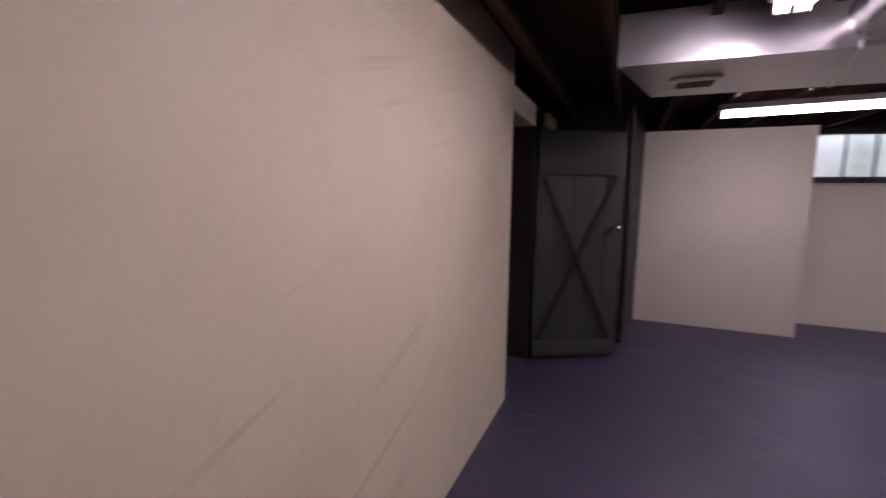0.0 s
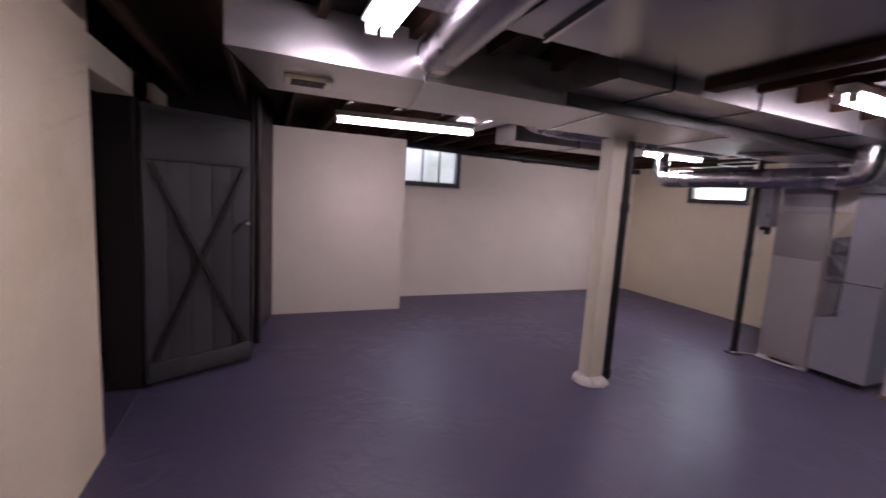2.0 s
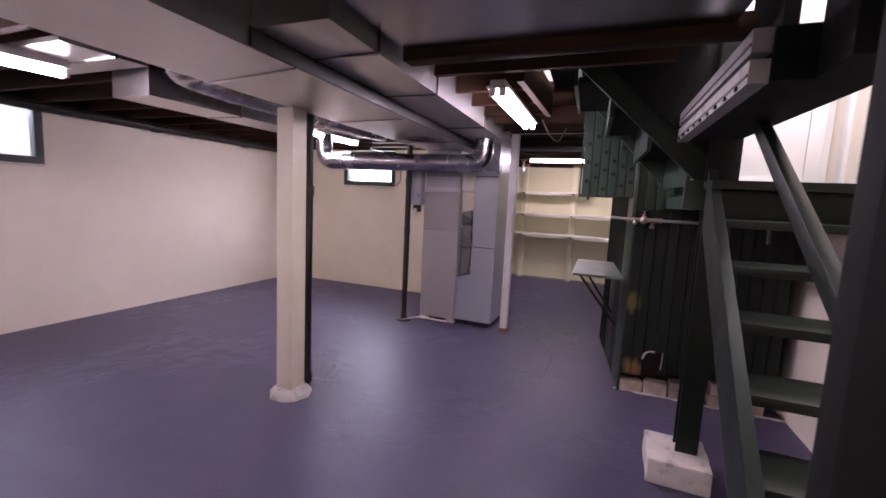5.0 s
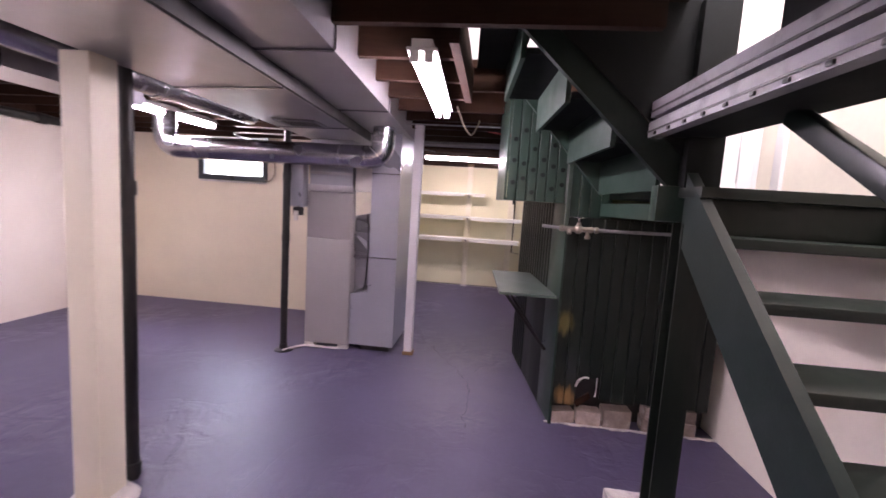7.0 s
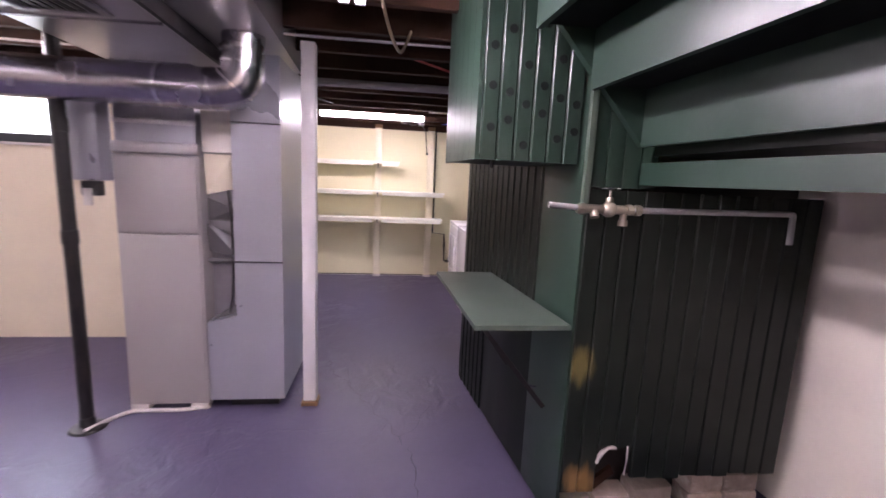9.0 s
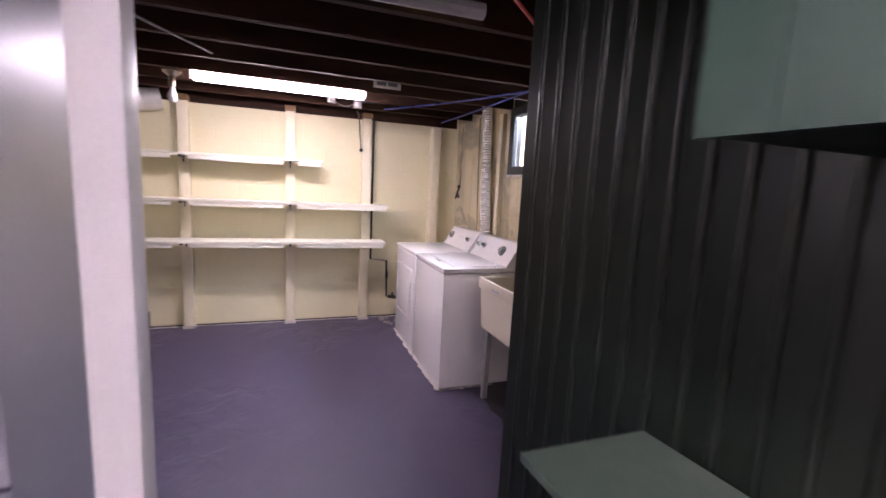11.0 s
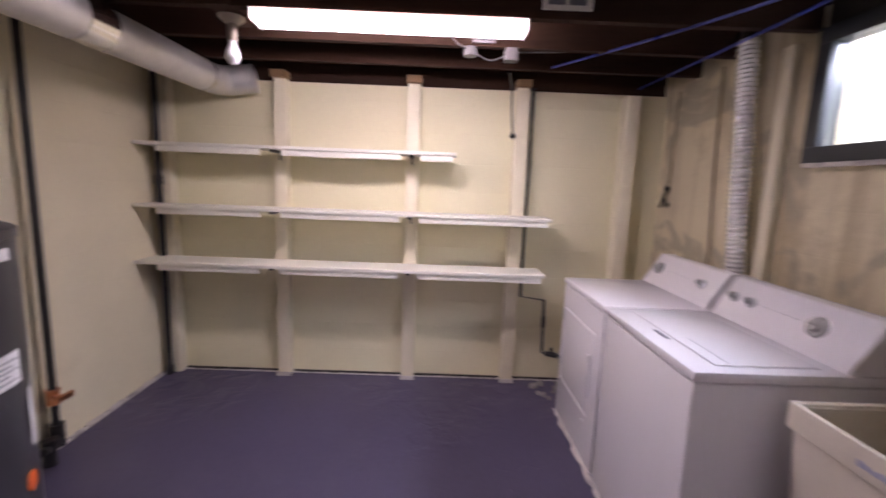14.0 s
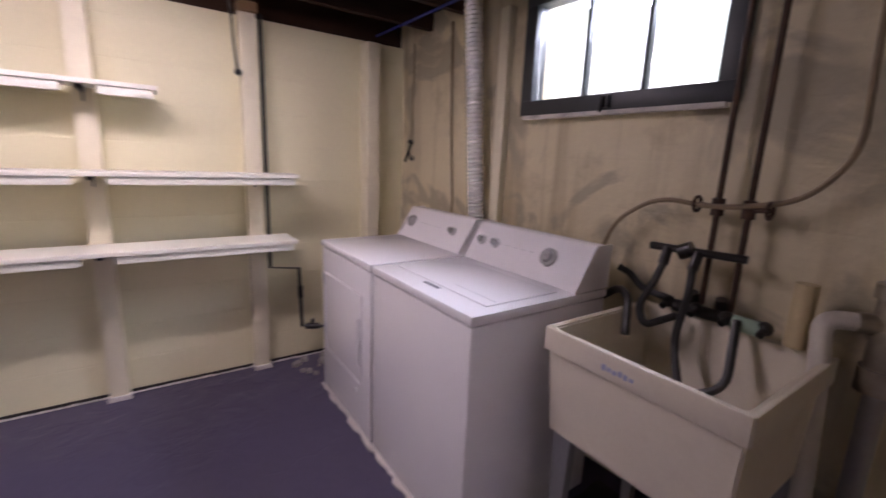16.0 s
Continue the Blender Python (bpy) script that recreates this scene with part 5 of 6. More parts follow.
ragged_strip("trim_wall_crust", [(9.5, 3.975, 0), (8.5, 3.95, 0), (7.3, 3.92, 0)], 0.02, "crusty pale strip along the wall foot")


# ---- the laundry sink ----
def laundry_sink():
    s = thing("laundry_sink", (7.3, 0.6, 0), "ivory plastic laundry sink on grey legs", "sink")
    x0, x1, y0, y1, zr, zb = 7.02, 7.60, 0.335, 0.905, 0.875, 0.52
    t = 0.018
    bm = B()
    outer_top, outer_low = [(x0, y0), (x1, y0), (x1, y1), (x0, y1)], [(x0 + 0.012, y0 + 0.03), (x1 - 0.03, y0 + 0.03), (x1 - 0.03, y1 - 0.012), (x0 + 0.012, y1 - 0.012)]
    rings = []
    for pts, z in ((outer_low, zb), (outer_top, zr), ([(x0 + t, y0 + t), (x1 - t, y0 + t), (x1 - t, y1 - t), (x0 + t, y1 - t)], zr), ([(x0 + 0.05, y0 + 0.06), (x1 - 0.06, y0 + 0.06), (x1 - 0.06, y1 - 0.05), (x0 + 0.05, y1 - 0.05)], zb + 0.03)):
        rings.append([bm.verts.new((x, y, z)) for x, y in pts])
    bm.faces.new(rings[0][::-1]), bm.faces.new(rings[3])
    for a, b in zip(rings, rings[1:]):
        for k in range(4):
            bm.faces.new((a[k], a[(k + 1) % 4], b[(k + 1) % 4], b[k]))
    bmesh.ops.recalc_face_normals(bm, faces=bm.faces[:])
    bmesh.ops.bevel(bm, geom=bm.edges[:], offset=0.006, segments=2, affect="EDGES")
    tub = part("tub", bm, SINK, s)
    bm = B()
    for a, b in (((x0 - 0.004, y1 - 0.008), (x1 + 0.004, y1 + 0.008)), ((x0 - 0.008, y0), (x0 + 0.006, y1)), ((x1 - 0.006, y0), (x1 + 0.008, y1))):
        box(bm, a[0], b[0], a[1], b[1], zr - 0.075, zr + 0.002, 0.004)
    part("rim", bm, SINK, tub)
    bm = B()
    for k in range(6):
        box(bm, 7.29 + 0.017 * k, 7.303 + 0.017 * k, y1 + 0.0078, y1 + 0.0092, zr - 0.050 - 0.002 * (k % 2), zr - 0.040 + 0.003 * (k % 3))
    part("badge", bm, INK_BLUE, tub, "small blue printed badge")
    for x, y in ((x0 + 0.05, y1 - 0.05), (x1 - 0.07, y1 - 0.05), (x0 + 0.05, y0 + 0.07), (x1 - 0.07, y0 + 0.07)):
        bm = B()
        slab(bm, [(x - 0.035, y - 0.02, zb), (x + 0.035, y - 0.02, zb), (x + 0.018, y - 0.02, 0.0), (x - 0.018, y - 0.02, 0.0)], (0, 0.035, 0))
        part("leg", bm, material("grey_leg_paint", (0.28, 0.28, 0.29), 0.45, vary=0.1, bump=0.03), s)
    bm = B()
    sweep(bm, [(7.3, 0.6, zb), (7.3, 0.6, 0.35), (7.2, 0.55, 0.28), (7.12, 0.50, 0.16), (7.05, 0.45, 0.1)], 0.025)
    part("drain_trap", bm, PVC, s)


laundry_sink()
# ragged dark patch: bare concrete with the sink's shadow painted into its colour
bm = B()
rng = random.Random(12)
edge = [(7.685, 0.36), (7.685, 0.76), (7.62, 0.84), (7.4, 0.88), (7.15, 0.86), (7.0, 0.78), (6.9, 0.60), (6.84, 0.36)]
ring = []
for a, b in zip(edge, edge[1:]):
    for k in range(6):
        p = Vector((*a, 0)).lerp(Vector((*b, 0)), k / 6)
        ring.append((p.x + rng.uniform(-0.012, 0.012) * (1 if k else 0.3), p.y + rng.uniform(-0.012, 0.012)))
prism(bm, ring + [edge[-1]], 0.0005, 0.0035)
solid("trim_sink_shadow", bm, material("shadowed_bare_concrete", (0.022, 0.020, 0.019), 0.5, vary=0.4, scale=9, bump=0.3, dirt=(0.09, 0.08, 0.075), dirt_amount=0.5, dirt_scale=9), "bare concrete under the sink with the sink's shadow painted in", "floor", kind="structure")


# ---- laundry plumbing ----
def supply():
    p = thing("water_pipes", (7.36, 0.33, 0.9), "pair of old water pipes with taps feeding the sink hoses", "pipe")
    for x, top_mat, name in ((7.405, RED, "red"), (7.31, BLUE, "blue")):
        bm = B()
        rod(bm, (x, 0.325, 0.92), (x, 0.325, 1.98), 0.010, n=14)
        part("riser", bm, RUSTY, p)
        bm = B()
        rod(bm, (x, 0.325, 1.98), (x + 0.02, 0.33, 2.3), 0.011, n=12)
        part("plastic_pipe", bm, top_mat, p, name + " plastic water pipe")
    for x, d in ((7.405, 1), (7.31, -1)):
        bm = B()
        rod(bm, (x, 0.325, 1.24), (x, 0.325, 1.30), 0.02, n=12), rod(bm, (x, 0.325, 1.27), (x + 0.06 * d, 0.34, 1.275), 0.009)
        sweep(bm, [(x + 0.062 * d, 0.34 + 0.026 * math.cos(k), 1.275 + 0.026 * math.sin(k)) for k in (2 * math.pi * i / 12 for i in range(13))], 0.006, n=6, smooth=0)
        part("stop_tap", bm, RUSTY, p)
    bm = B()
    rod(bm, (7.58, 0.40, 1.11), (7.28, 0.345, 1.11), 0.014), rod(bm, (7.52, 0.39, 1.11), (7.52, 0.41, 1.05), 0.018), rod(bm, (7.42, 0.375, 1.11), (7.42, 0.40, 1.05), 0.018)
    rod(bm, (7.48, 0.385, 1.10), (7.44, 0.378, 1.12), 0.028)
    part("washer_tap", bm, BLACK_IRON, p)
    bm = B()
    rod(bm, (7.48, 0.36, 0.90), (7.20, 0.345, 0.90), 0.022), rod(bm, (7.43, 0.325, 0.90), (7.43, 0.345, 0.96), 0.02), rod(bm, (7.335, 0.325, 0.90), (7.335, 0.345, 0.96), 0.02)
    for x in (7.50, 7.40, 7.30, 7.19):
        bmesh.ops.create_icosphere(bm, subdivisions=2, radius=0.024, matrix=pose(x, 0.37, 0.91))
        rod(bm, (x, 0.37, 0.91), (x, 0.41, 0.895), 0.012, n=10)
    part("sink_faucet", bm, BLACK_IRON, p)
    bm = B()
    rod(bm, (7.28, 0.375, 0.905), (7.19, 0.37, 0.90), 0.024)
    part("sleeve", bm, material("pale_green_plastic", (0.30, 0.42, 0.33), 0.5, vary=0.06, bump=0), p, "pale green plastic sleeve")


supply()


def hose(points, label, r=0.0135):
    bm = B()
    sweep(bm, points, r, n=10, smooth=8)
    solid("hose", bm, RUBBER, label, "hose", "hoses at the sink")


hose([(7.42, 0.40, 1.05), (7.40, 0.44, 0.98), (7.42, 0.46, 0.80), (7.33, 0.55, 0.66), (7.22, 0.50, 0.72), (7.26, 0.40, 0.92)], "black rubber hose looped into the sink")
hose([(7.52, 0.41, 1.05), (7.53, 0.44, 0.98), (7.54, 0.50, 0.90), (7.50, 0.52, 0.84), (7.44, 0.42, 0.88)], "black rubber hose hanging from the tap")
hose([(7.75, 0.42, 0.86), (7.66, 0.44, 0.93), (7.58, 0.50, 0.92), (7.54, 0.56, 0.80)], "black drain hose hooked over the sink edge", 0.015)
hose([(7.70, 0.40, 1.0), (7.66, 0.38, 0.98), (7.6, 0.38, 0.93), (7.50, 0.37, 0.92)], "black hose behind the washing machine")

w = thing("waste_stack", (6.93, 0.29, 0), "grey waste pipe with a cleanout and a white branch elbow", "pipe")
bm = B()
rod(bm, (6.93, 0.295, 1.06), (6.945, 0.295, 2.3), 0.038, n=20)
part("upper_pipe", bm, GREY_PIPE, w)
bm = B()
rod(bm, (6.93, 0.295, 0.86), (6.93, 0.295, 1.09), 0.044), rod(bm, (6.93, 0.295, 1.07), (6.93, 0.295, 1.11), 0.055), rod(bm, (6.93, 0.295, 0.80), (6.93, 0.295, 0.87), 0.053), rod(bm, (6.93, 0.295, 0.99), (7.0, 0.34, 0.995), 0.03), rod(bm, (6.93, 0.295, 0.95), (6.93, 0.295, 0.98), 0.052)
part("fitting", bm, BRASS_OLD, w, "corroded brass fitting")
bm = B()
rod(bm, (6.93, 0.295, 0.0), (6.93, 0.295, 0.8), 0.028)
part("lower_pipe", bm, GREY_PIPE, w)
bm = B()
sweep(bm, [(6.98, 0.33, 0.995), (7.06, 0.39, 0.995), (7.04, 0.40, 0.86), (7.0, 0.42, 0.30), (6.99, 0.44, 0.16), (7.08, 0.5, 0.12)], 0.026, n=16, smooth=6)
part("branch", bm, PVC, w, "white plastic branch pipe")
bm = B()
rod(bm, (6.937, 0.295, 1.515), (6.937, 0.295, 1.545), 0.043), bar(bm, (6.937, 0.34, 1.53), (7.0, 0.35, 1.54), 0.01, 0.02)
part("clamp", bm, BLACK_IRON, w)
bm = B()
rod(bm, (7.115, 0.355, 0.877), (7.115, 0.355, 1.075), 0.03, n=20)
solid("paper_tube", bm, CARDBOARD, "cream cardboard tube standing on the sink rim", "tube")
bm = B()
sweep(bm, [(7.10, 0.30, 2.25), (7.09, 0.31, 1.75), (7.07, 0.325, 1.45), (7.17, 0.335, 1.31), (7.40, 0.35, 1.265), (7.60, 0.36, 1.29), (7.76, 0.37, 1.18), (7.80, 0.40, 1.02)], 0.009, n=8, smooth=6)
solid("cable", bm, CORD, "tan cable sagging across the stained wall", "cable")

# ---- dryer vent, wall bits ----
bm = B()
n = 112
sweep(bm, [(8.62 + 0.14 * i / n, 0.40, 1.0 + 1.3 * i / n) for i in range(n + 1)], lambda u: 0.050 + 0.006 * (1 if int(u * 112 + 0.5) % 2 else -1), n=20, smooth=0)
vent = thing("dryer_vent", (8.62, 0.40, 1.0), "ribbed foil vent duct rising from the dryer", "duct")
part("ribbed_hose", bm, FOIL, vent)
bm = B()
rod(bm, (8.62, 0.40, 1.005), (8.623, 0.40, 1.03), 0.058, n=24)
part("clamp", bm, CHROME, vent, "bright hose clamp")
bm = B()
rod(bm, (8.757, 0.40, 2.26), (8.76, 0.40, 2.30), 0.058, n=24)
part("collar", bm, GALV_DULL, vent)
bm = B()
box(bm, 8.50, 8.57, south(8.5) + 0.002, south(8.5) + 0.045, 0.0, 2.17, 0.004)
solid("wall_batten", bm, TRIM_CREAM, "cream painted batten on the laundry wall", "batten")
bm = B()
sweep(bm, [(9.0, 0.36, 2.2), (8.98, 0.355, 1.6), (8.92, 0.36, 1.1), (8.9, 0.40, 0.95)], 0.007, n=8)
solid("cable", bm, CORD, "thin painted cable down the wall to the dryer", "cable")
h = thing("wall_hook", (9.42, 0.37, 1.4), "dark iron hook hanging on the wall from a cord", "hook")
bm = B()
sweep(bm, [(9.42, 0.372, 2.15), (9.43, 0.372, 1.8), (9.42, 0.376, 1.49)], 0.004, n=6)
part("cord", bm, CORD, h)
bm = B()
sweep(bm, [(9.42, 0.38, 1.50), (9.44, 0.395, 1.44), (9.47, 0.40, 1.37)], 0.010, n=8), sweep(bm, [(9.43, 0.39, 1.43), (9.38, 0.41, 1.38), (9.33, 0.42, 1.385), (9.325, 0.42, 1.41)], 0.007, n=8)
rod(bm, (9.42, 0.375, 1.50), (9.42, 0.40, 1.51), 0.015)
part("hook", bm, BLACK_IRON, h)


# ---- shelf wall ----
for y, wdt in ((3.90, 0.075), (3.09, 0.09), (2.165, 0.09), (1.41, 0.09)):
    bm = B()
    box(bm, 9.50, 9.575, y - wdt / 2, y + wdt / 2, 0.0, 2.15, 0.004)
    s = thing("wall_stud", (9.54, y, 0), "cream painted timber stud on the boarded wall", "stud", "wall studs")
    part("stud", bm, TRIM_CREAM, s)
    if y < 3.5:
        bm = B()
        box(bm, 9.46, 9.575, y - 0.05, y + 0.05, 2.151, 2.199, 0.003)
        part("block", bm, RAW_WOOD, s, "bare wood block under the joist")
        bm = B()
        box(bm, 9.487, 9.50, y - 0.055, y + 0.055, 0.0, 0.03, 0.005)
        part("foot", bm, PLASTER, s)
bm = B()
box(bm, 9.46, 9.575, 0.61, 0.70, 0, 2.12, 0.006)
solid("corner_stud", bm, TRIM_CREAM, "cream painted timber post in the laundry corner", "stud")
bm = B()
for a, b in ((0.71, 1.36), (1.46, 2.115), (2.215, 3.04), (3.14, 3.86)):
    box(bm, 9.566, 9.574, a, b, 0.0, 0.02, 0.002)
solid("trim_wall_gap", bm, DARK_TRIM, "dark open joint under the boarded wall", "trim", kind="structure")
ragged_strip("trim_shelf_crust", [(9.552, 0.75, 0), (9.552, 3.9, 0)], 0.008, "crusty pale line along the foot of the shelf wall")


def shelf(z, front, y0, y1, label):
    s = thing("wall_shelf", (9.4, (y0 + y1) / 2, z), label, "shelf", "wall shelves")
    bm = B()
    box(bm, front, 9.498, y0, y1, z - 0.022, z, 0.003)
    part("board", bm, SHELF_WHITE, s)
    for a, b in ((y0 + 0.02, 2.10), (2.23, 3.02), (3.16, 3.84)):
        if b - a > 0.2:
            bm = B()
            box(bm, front + 0.012, front + 0.034, a, b, z - 0.062, z - 0.0225, 0.003)
            part("apron", bm, SHELF_WHITE, s)
    for y in (3.09, 2.165, 1.41):
        if y > y0:
            bm = B()
            bar(bm, (front + 0.03, y, z - 0.032), (9.50, y, z - 0.032), 0.02, 0.018), bar(bm, (9.495, y, z - 0.03), (9.495, y, z - 0.085), 0.02, 0.008)
            part("bracket", bm, BLACK_IRON, s)


shelf(1.682, 9.30, 1.865, 3.985, "short white painted wall shelf, bare")
shelf(1.272, 9.27, 1.21, 3.985, "long white painted wall shelf, bare")
shelf(0.893, 9.245, 1.235, 3.985, "lowest white painted wall shelf, bare")
bm = B()
sweep(bm, [(9.49, 1.345, 2.15), (9.49, 1.345, 0.68), (9.48, 1.17, 0.66), (9.47, 1.16, 0.26), (9.40, 1.03, 0.26), (9.12, 0.98, 0.26)], 0.011, n=10, smooth=0)
rod(bm, (9.475, 1.165, 0.46), (9.475, 1.165, 0.54), 0.016), rod(bm, (9.46, 1.14, 0.26), (9.42, 1.06, 0.26), 0.02)
rod(bm, (9.44, 1.10, 0.26), (9.44, 1.10, 0.31), 0.012)
solid("dryer_gas_pipe", bm, BLACK_IRON, "black gas pipe stepping down the wall to the dryer", "pipe")
bm = B()
sweep(bm, [(9.20, 1.56, 2.17), (9.44, 1.50, 2.12), (9.485, 1.49, 2.0), (9.485, 1.475, 1.84)], 0.006, n=8)
bmesh.ops.create_icosphere(bm, subdivisions=2, radius=0.02, matrix=pose(9.485, 1.472, 1.825))
solid("cable", bm, RUBBER, "dark cord hanging from the junction box", "cable")
bm = B()
rng = random.Random(2)
for k in range(14):
    bmesh.ops.create_icosphere(bm, subdivisions=1, radius=rng.uniform(0.012, 0.03), matrix=pose(rng.uniform(9.22, 9.5), rng.uniform(1.0, 1.28), 0.01))
solid("rubble", bm, CEMENT, "crumbled plaster bits on the floor beside the dryer", "rubble", kind="stuff")

# pipes on the laundry's north wall
g = thing("wall_gas_pipe", (8.5, 3.91, 0), "black iron pipe with a valve near the water heater", "pipe")
bm = B()
rod(bm, (8.5, 3.905, 0.1), (8.5, 3.905, 2.2), 0.018)
part("pipe", bm, BLACK_IRON, g)
bm = B()
rod(bm, (8.5, 3.905, 0.28), (8.5, 3.905, 0.36), 0.03), rod(bm, (8.5, 3.905, 0.32), (8.46, 3.86, 0.32), 0.018), box(bm, 8.45, 8.55, 3.84, 3.86, 0.305, 0.335, 0.004)
part("valve", bm, COPPER, g, "rusty red valve")
bm = B()
rod(bm, (8.5, 3.905, 0.05), (8.5, 3.905, 0.17), 0.034), rod(bm, (8.5, 3.905, 0.1), (8.36, 3.82, 0.1), 0.026), rod(bm, (8.36, 3.82, 0.04), (8.36, 3.82, 0.17), 0.03), rod(bm, (8.34, 3.81, 0.13), (8.26, 3.75, 0.17), 0.018)
part("fitting", bm, BLACK_IRON, g)
bm = B()
rod(bm, (9.47, 3.93, 0.0), (9.47, 3.93, 2.18), 0.02)
for z in (1.4, 0.0):
    rod(bm, (9.47, 3.93, z), (9.47, 3.93, z + 0.06), 0.028)
solid("corner_pipe", bm, BLACK_IRON, "black iron pipe in the corner by the shelves", "pipe")


def water_heater():
    c = Vector((7.36, 3.26, 0))
    r = 0.272
    h = thing("water_heater", c, "charcoal tank water heater with a metal flue and copper pipes", "water heater")
    bm = B()
    lathe(bm, [(0.24, 0.0), (r - 0.01, 0.02), (r, 0.04), (r, 1.29), (r + 0.004, 1.295), (r + 0.004, 1.318), (r - 0.02, 1.328), (0.05, 1.338)], c, 48)
    part("tank", bm, HEATER, h)
    bm = B()
    lathe(bm, [(0.06, 1.335), (0.06, 1.36), (0.085, 1.365), (0.085, 1.372), (0.062, 1.38), (0.062, 1.43), (0.066, 1.433), (0.066, 1.44), (0.060, 1.445), (0.058, 1.49), (0.036, 1.57), (0.036, 2.0)], c + Vector((0.085, 0.0, 0)), 24)
    flue = part("flue", bm, GALV_DULL, h, "galvanised flue with a draft hood")
    for d, mat, name in ((Vector((0.035, -0.10, 0)), COPPER, "copper"), (Vector((-0.12, 0.1, 0)), COPPER, "copper")):
        bm = B()
        p = c + d
        rod(bm, (p.x, p.y, 1.33), (p.x, p.y, 1.41), 0.02), rod(bm, (p.x, p.y, 1.4), (p.x, p.y, 2.25), 0.011)
        part("supply_pipe", bm, mat, h, "copper supply pipe")
    bm = B()
    p = c + Vector((0.035, -0.10, 0))
    rod(bm, (p.x - 0.0, p.y, 1.73), (p.x, p.y, 1.77), 0.015), rod(bm, (p.x, p.y, 1.75), (p.x + 0.035, p.y - 0.015, 1.75), 0.006), bar(bm, (p.x + 0.035, p.y - 0.03, 1.75), (p.x + 0.035, p.y + 0.01, 1.75), 0.008, 0.012)
    part("shutoff_valve", bm, BLACK_IRON, h)

    def sticker(name, a0, a1, z0, z1, mat, lift, label):
        bm = B()
        cols = [radians(a0 + (a1 - a0) * k / 8) for k in range(9)]
        low, high = [[bm.verts.new((c.x + (r + lift) * math.cos(a), c.y + (r + lift) * math.sin(a), z)) for a in cols] for z in (z0, z1)]
        for k in range(8):
            bm.faces.new((low[k], low[k + 1], high[k + 1], high[k]))
        ob = part(name, bm, mat, h, label)
        return ob

    tag = sticker("rating_label", -87, -67, 0.935, 1.02, PAPER, 0.0015, "white printed rating label")
    for k, (z, a1) in enumerate(((1.0, -70), (0.987, -74), (0.975, -70), (0.963, -76), (0.949, -71))):
        sticker("print_line", -85, a1, z, z + 0.003, INK, 0.0025, "")
    sticker("small_label", -76, -66, 1.245, 1.275, PAPER, 0.0015, "small white label")
    sticker("long_label", -62, -56, 0.74, 0.90, PAPER, 0.0015, "narrow warning label")
    bm = B()
    rod(bm, c + Vector((0.1055, -0.25, 0.655)), c + Vector((0.107, -0.2535, 0.655)), 0.026, n=20)
    part("warning_sticker", bm, ORANGE, h, "round orange sticker")


water_heater()

# ---- ceiling bits of the laundry ----
b = thing("bare_bulb", (8.54, 2.95, 2.0), "bare unlit frosted bulb in a ceiling socket", "light bulb")
bm = B()
lathe(bm, [(0.03, 0.0), (0.055, 0.02), (0.06, 0.03)], (8.54, 2.95, 2.165), 20), rod(bm, (8.54, 2.95, 2.09), (8.54, 2.95, 2.17), 0.022)
part("socket", bm, BRASS_OLD, b)
bm = B()
lathe(bm, [(0.004, 0.0), (0.018, 0.004), (0.029, 0.02), (0.0325, 0.038), (0.029, 0.058), (0.018, 0.085), (0.014, 0.105)], (8.54, 2.95, 1.985), 20)
part("bulb", bm, BULB, b)
bm = B()
box(bm, 8.40, 8.68, 2.90, 3.0, 2.196, 2.215)
part("mounting_board", bm, JOIST, b)
j = thing("junction_box", (8.83, 1.7, 2.15), "grey metal junction boxes and wiring on a joist", "junction box")
bm = B()
rod(bm, (8.846, 1.83, 2.155), (8.846, 1.83, 2.199), 0.038, n=8)
part("round_box", bm, OLD_STEEL, j)
bm = B()
box(bm, 8.81, 8.875, 1.575, 1.645, 2.135, 2.199, 0.004)
part("square_box", bm, OLD_STEEL, j)
bm = B()
box(bm, 8.81, 8.825, 1.70, 1.82, 2.215, 2.27, 0.003)
part("timer", bm, OLD_STEEL, j)
bm = B()
sweep(bm, [(8.62, 2.0, 2.26), (8.75, 1.9, 2.18), (8.84, 1.83, 2.19)], 0.004, n=8), sweep(bm, [(8.846, 1.80, 2.17), (8.846, 1.72, 2.13), (8.846, 1.65, 2.16)], 0.004, n=8), sweep(bm, [(8.87, 1.60, 2.19), (8.9, 1.3, 2.21), (8.86, 0.9, 2.25), (8.86, 0.5, 2.3)], 0.004, n=8)
part("cable", bm, OLD_STEEL, j)
b = thing("note_plate", (8.41, 1.4, 2.25), "pale metal plate with dark windows nailed to a joist", "plate")
bm = B()
box(bm, 8.408, 8.418, 1.33, 1.55, 2.235, 2.335, 0.003)
part("plate", bm, PVC, b)
for y in (1.36, 1.45):
    bm = B()
    box(bm, 8.405, 8.4085, y, y + 0.075, 2.255, 2.32)
    part("inset", bm, INK, b)
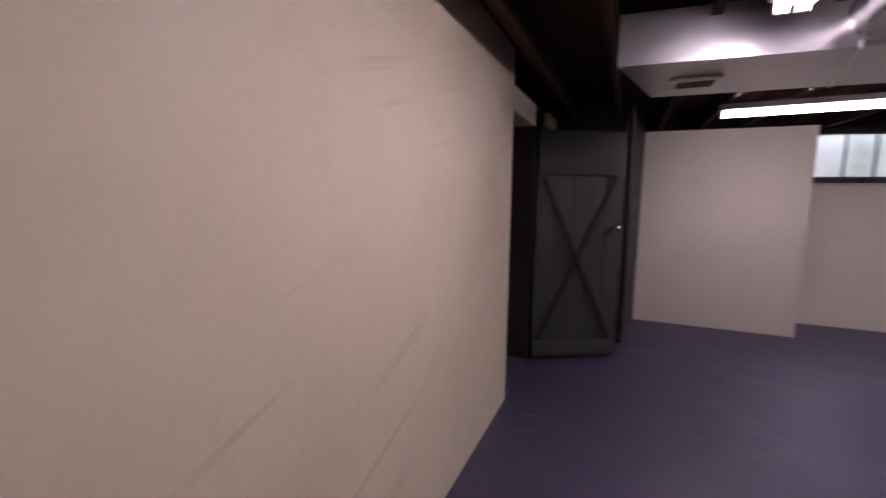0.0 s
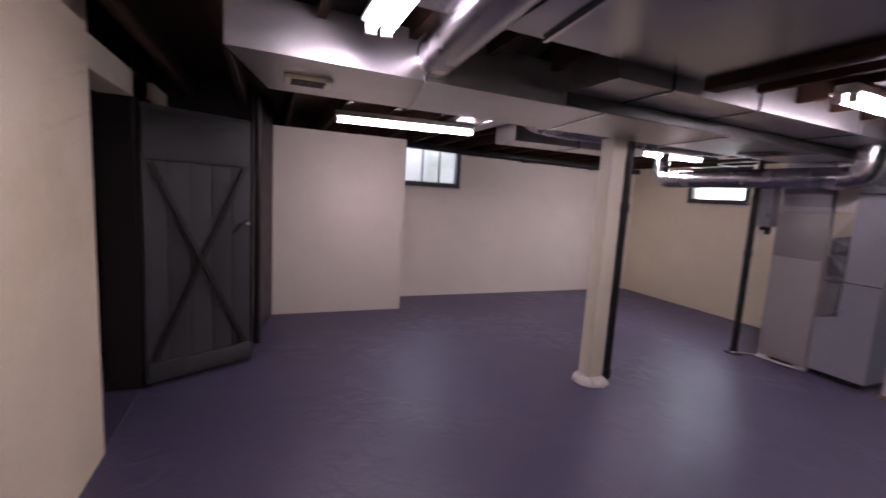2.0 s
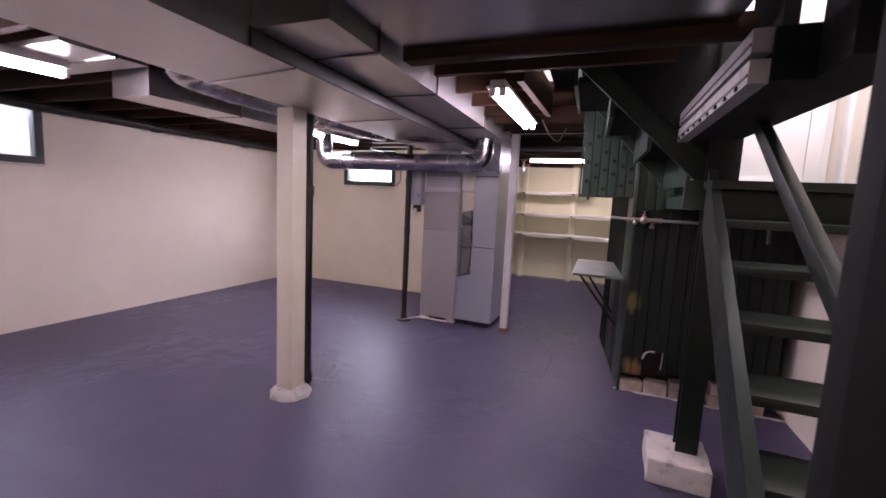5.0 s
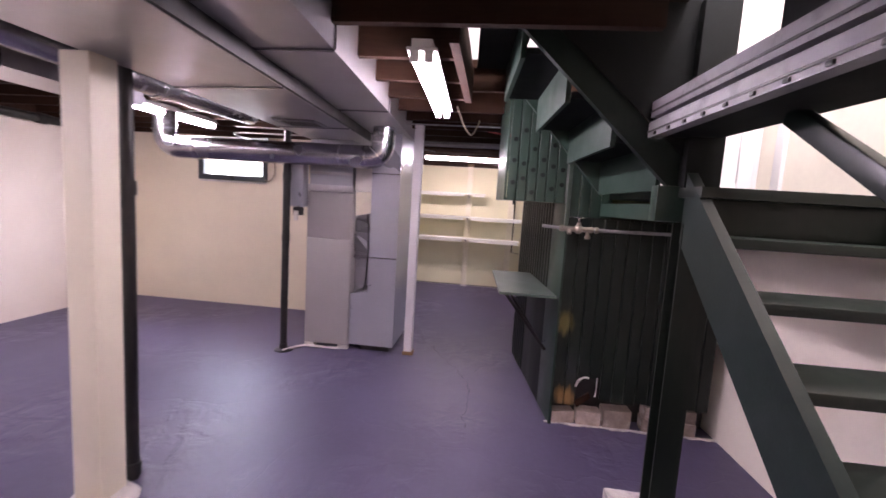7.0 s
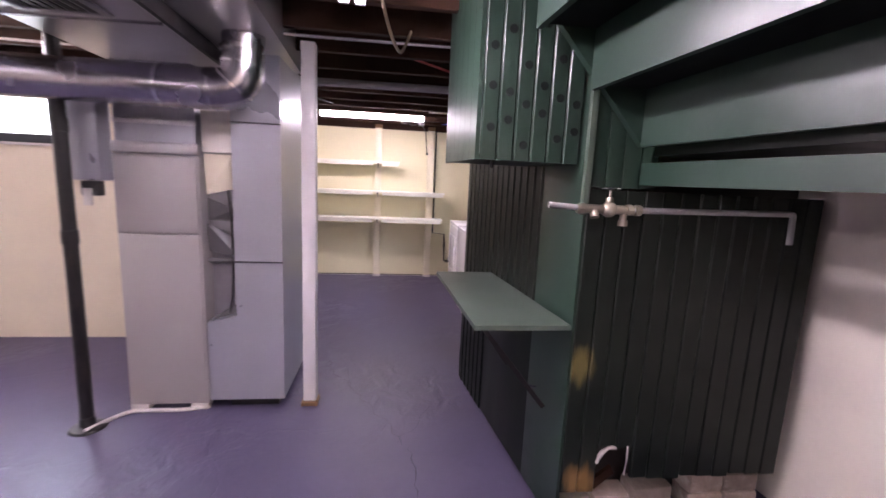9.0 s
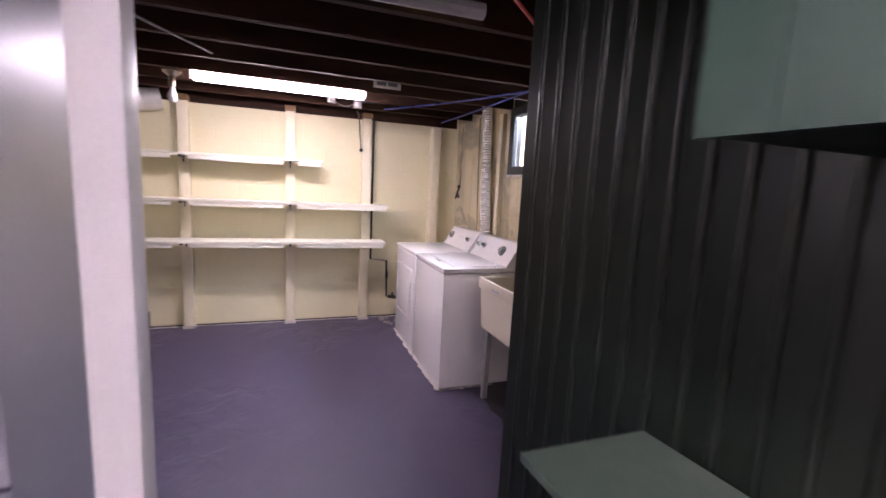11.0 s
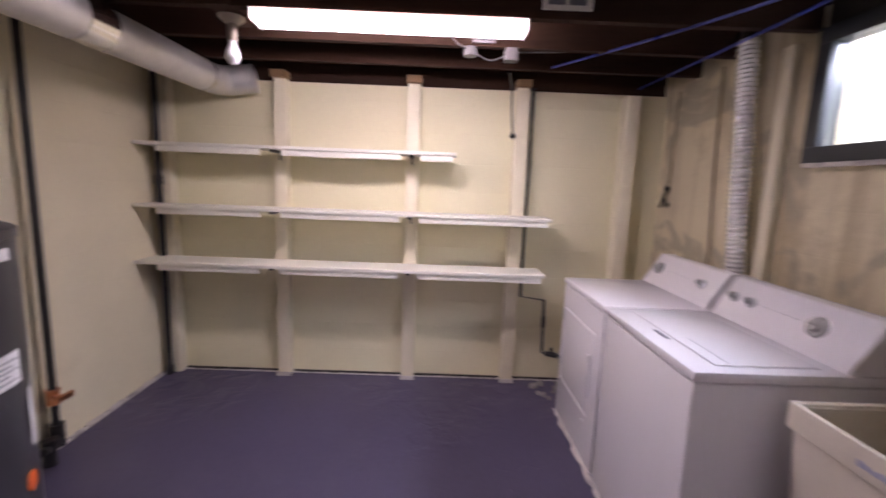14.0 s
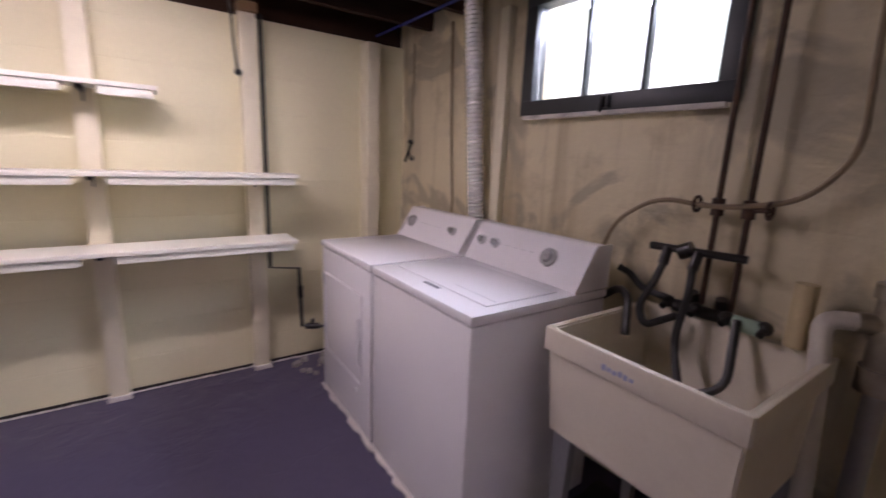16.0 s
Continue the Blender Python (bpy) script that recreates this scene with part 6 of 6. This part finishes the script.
for pts, mat, name, label in (
        ([(9.72, 0.56, 2.205), (8.4, 0.56, 2.19), (7.5, 0.57, 2.19), (7.36, 0.42, 2.22)], BLUE, "blue_pipe", "blue plastic water pipe under the joists"),
        ([(9.2, 1.3, 2.21), (8.4, 0.85, 2.195), (7.2, 0.35, 2.19)], BLUE, "blue_pipe", "blue plastic water pipe crossing the joists"),
        ([(6.0, 1.9, 2.21), (6.8, 1.0, 2.195), (7.2, 0.6, 2.19), (7.44, 0.36, 2.24)], RED, "red_pipe", "red plastic water pipe under the joists"),
        ([(6.2, 3.2, 2.18), (7.2, 2.9, 2.18), (7.9, 2.6, 2.2)], BLACK_IRON, "conduit", "thin black conduit under the joists"),
        ([(5.6, 1.6, 2.17), (5.62, 3.3, 2.17)], GREY_PIPE, "conduit", "grey conduit crossing under the joists"),
        ([(6.45, 1.5, 2.12), (6.5, 3.3, 2.12)], GREY_PIPE, "conduit", "thick grey pipe crossing under the joists"),
        ([(6.05, 3.62, 2.14), (6.02, 4.4, 2.14)], PVC, "conduit", "white conduit under the joists near the window"),
        ([(6.3, 3.62, 2.12), (6.3, 4.7, 2.12), (6.9, 4.75, 2.12)], PVC, "conduit", "white conduit bending towards the window"),
        ([(5.0, 2.05, 2.2), (5.2, 2.0, 2.08), (5.4, 1.95, 2.05), (5.5, 1.9, 2.2)], CORD, "cable", "loose cable drooping from the joists")):
    bm = B()
    sweep(bm, pts, 0.028 if "thick" in label else 0.007, n=10, smooth=6)
    solid(name, bm, mat, label, "pipe" if "pipe" in name or "conduit" in name else "cable")


# ---- cracks in the floor ----
def crack(a, b, seed, w=0.004):
    """A thin wandering crack, wider here and closed there."""
    rng = random.Random(seed)
    a, b = Vector(a), Vector(b)
    n = int((b - a).length / 0.04)
    side = (b - a).normalized().cross(Vector((0, 0, 1)))
    drift, rows = 0.0, []
    bm = B()
    for i in range(n + 1):
        drift = drift * 0.93 + rng.uniform(-0.022, 0.022)
        p = a.lerp(b, i / n) + side * drift
        half = w * rng.uniform(0.25, 1.0) * (1 if 0 < i < n else 0.2)
        rows.append([bm.verts.new(p + side * k * half + Vector((0, 0, z))) for k, z in ((-1, 0.0012), (1, 0.0012))])
    for p, q in zip(rows, rows[1:]):
        bm.faces.new((p[0], p[1], q[1], q[0]))
    bmesh.ops.recalc_face_normals(bm, faces=bm.faces[:])
    if bm.faces[0].normal.z < 0:
        bmesh.ops.reverse_faces(bm, faces=bm.faces[:])
    solid("trim_floor_crack", bm, material("dark_crack_dirt", (0.045, 0.039, 0.062), 0.8, vary=0.2, bump=0.1), "thin dark crack in the painted floor", "floor crack", kind="structure")


crack((4.55, 1.80, 0), (5.35, 1.89, 0), 3)
crack((5.35, 1.89, 0), (6.5, 2.45, 0), 5, 0.0032)
crack((5.36, 1.90, 0), (5.75, 1.62, 0), 8, 0.002)
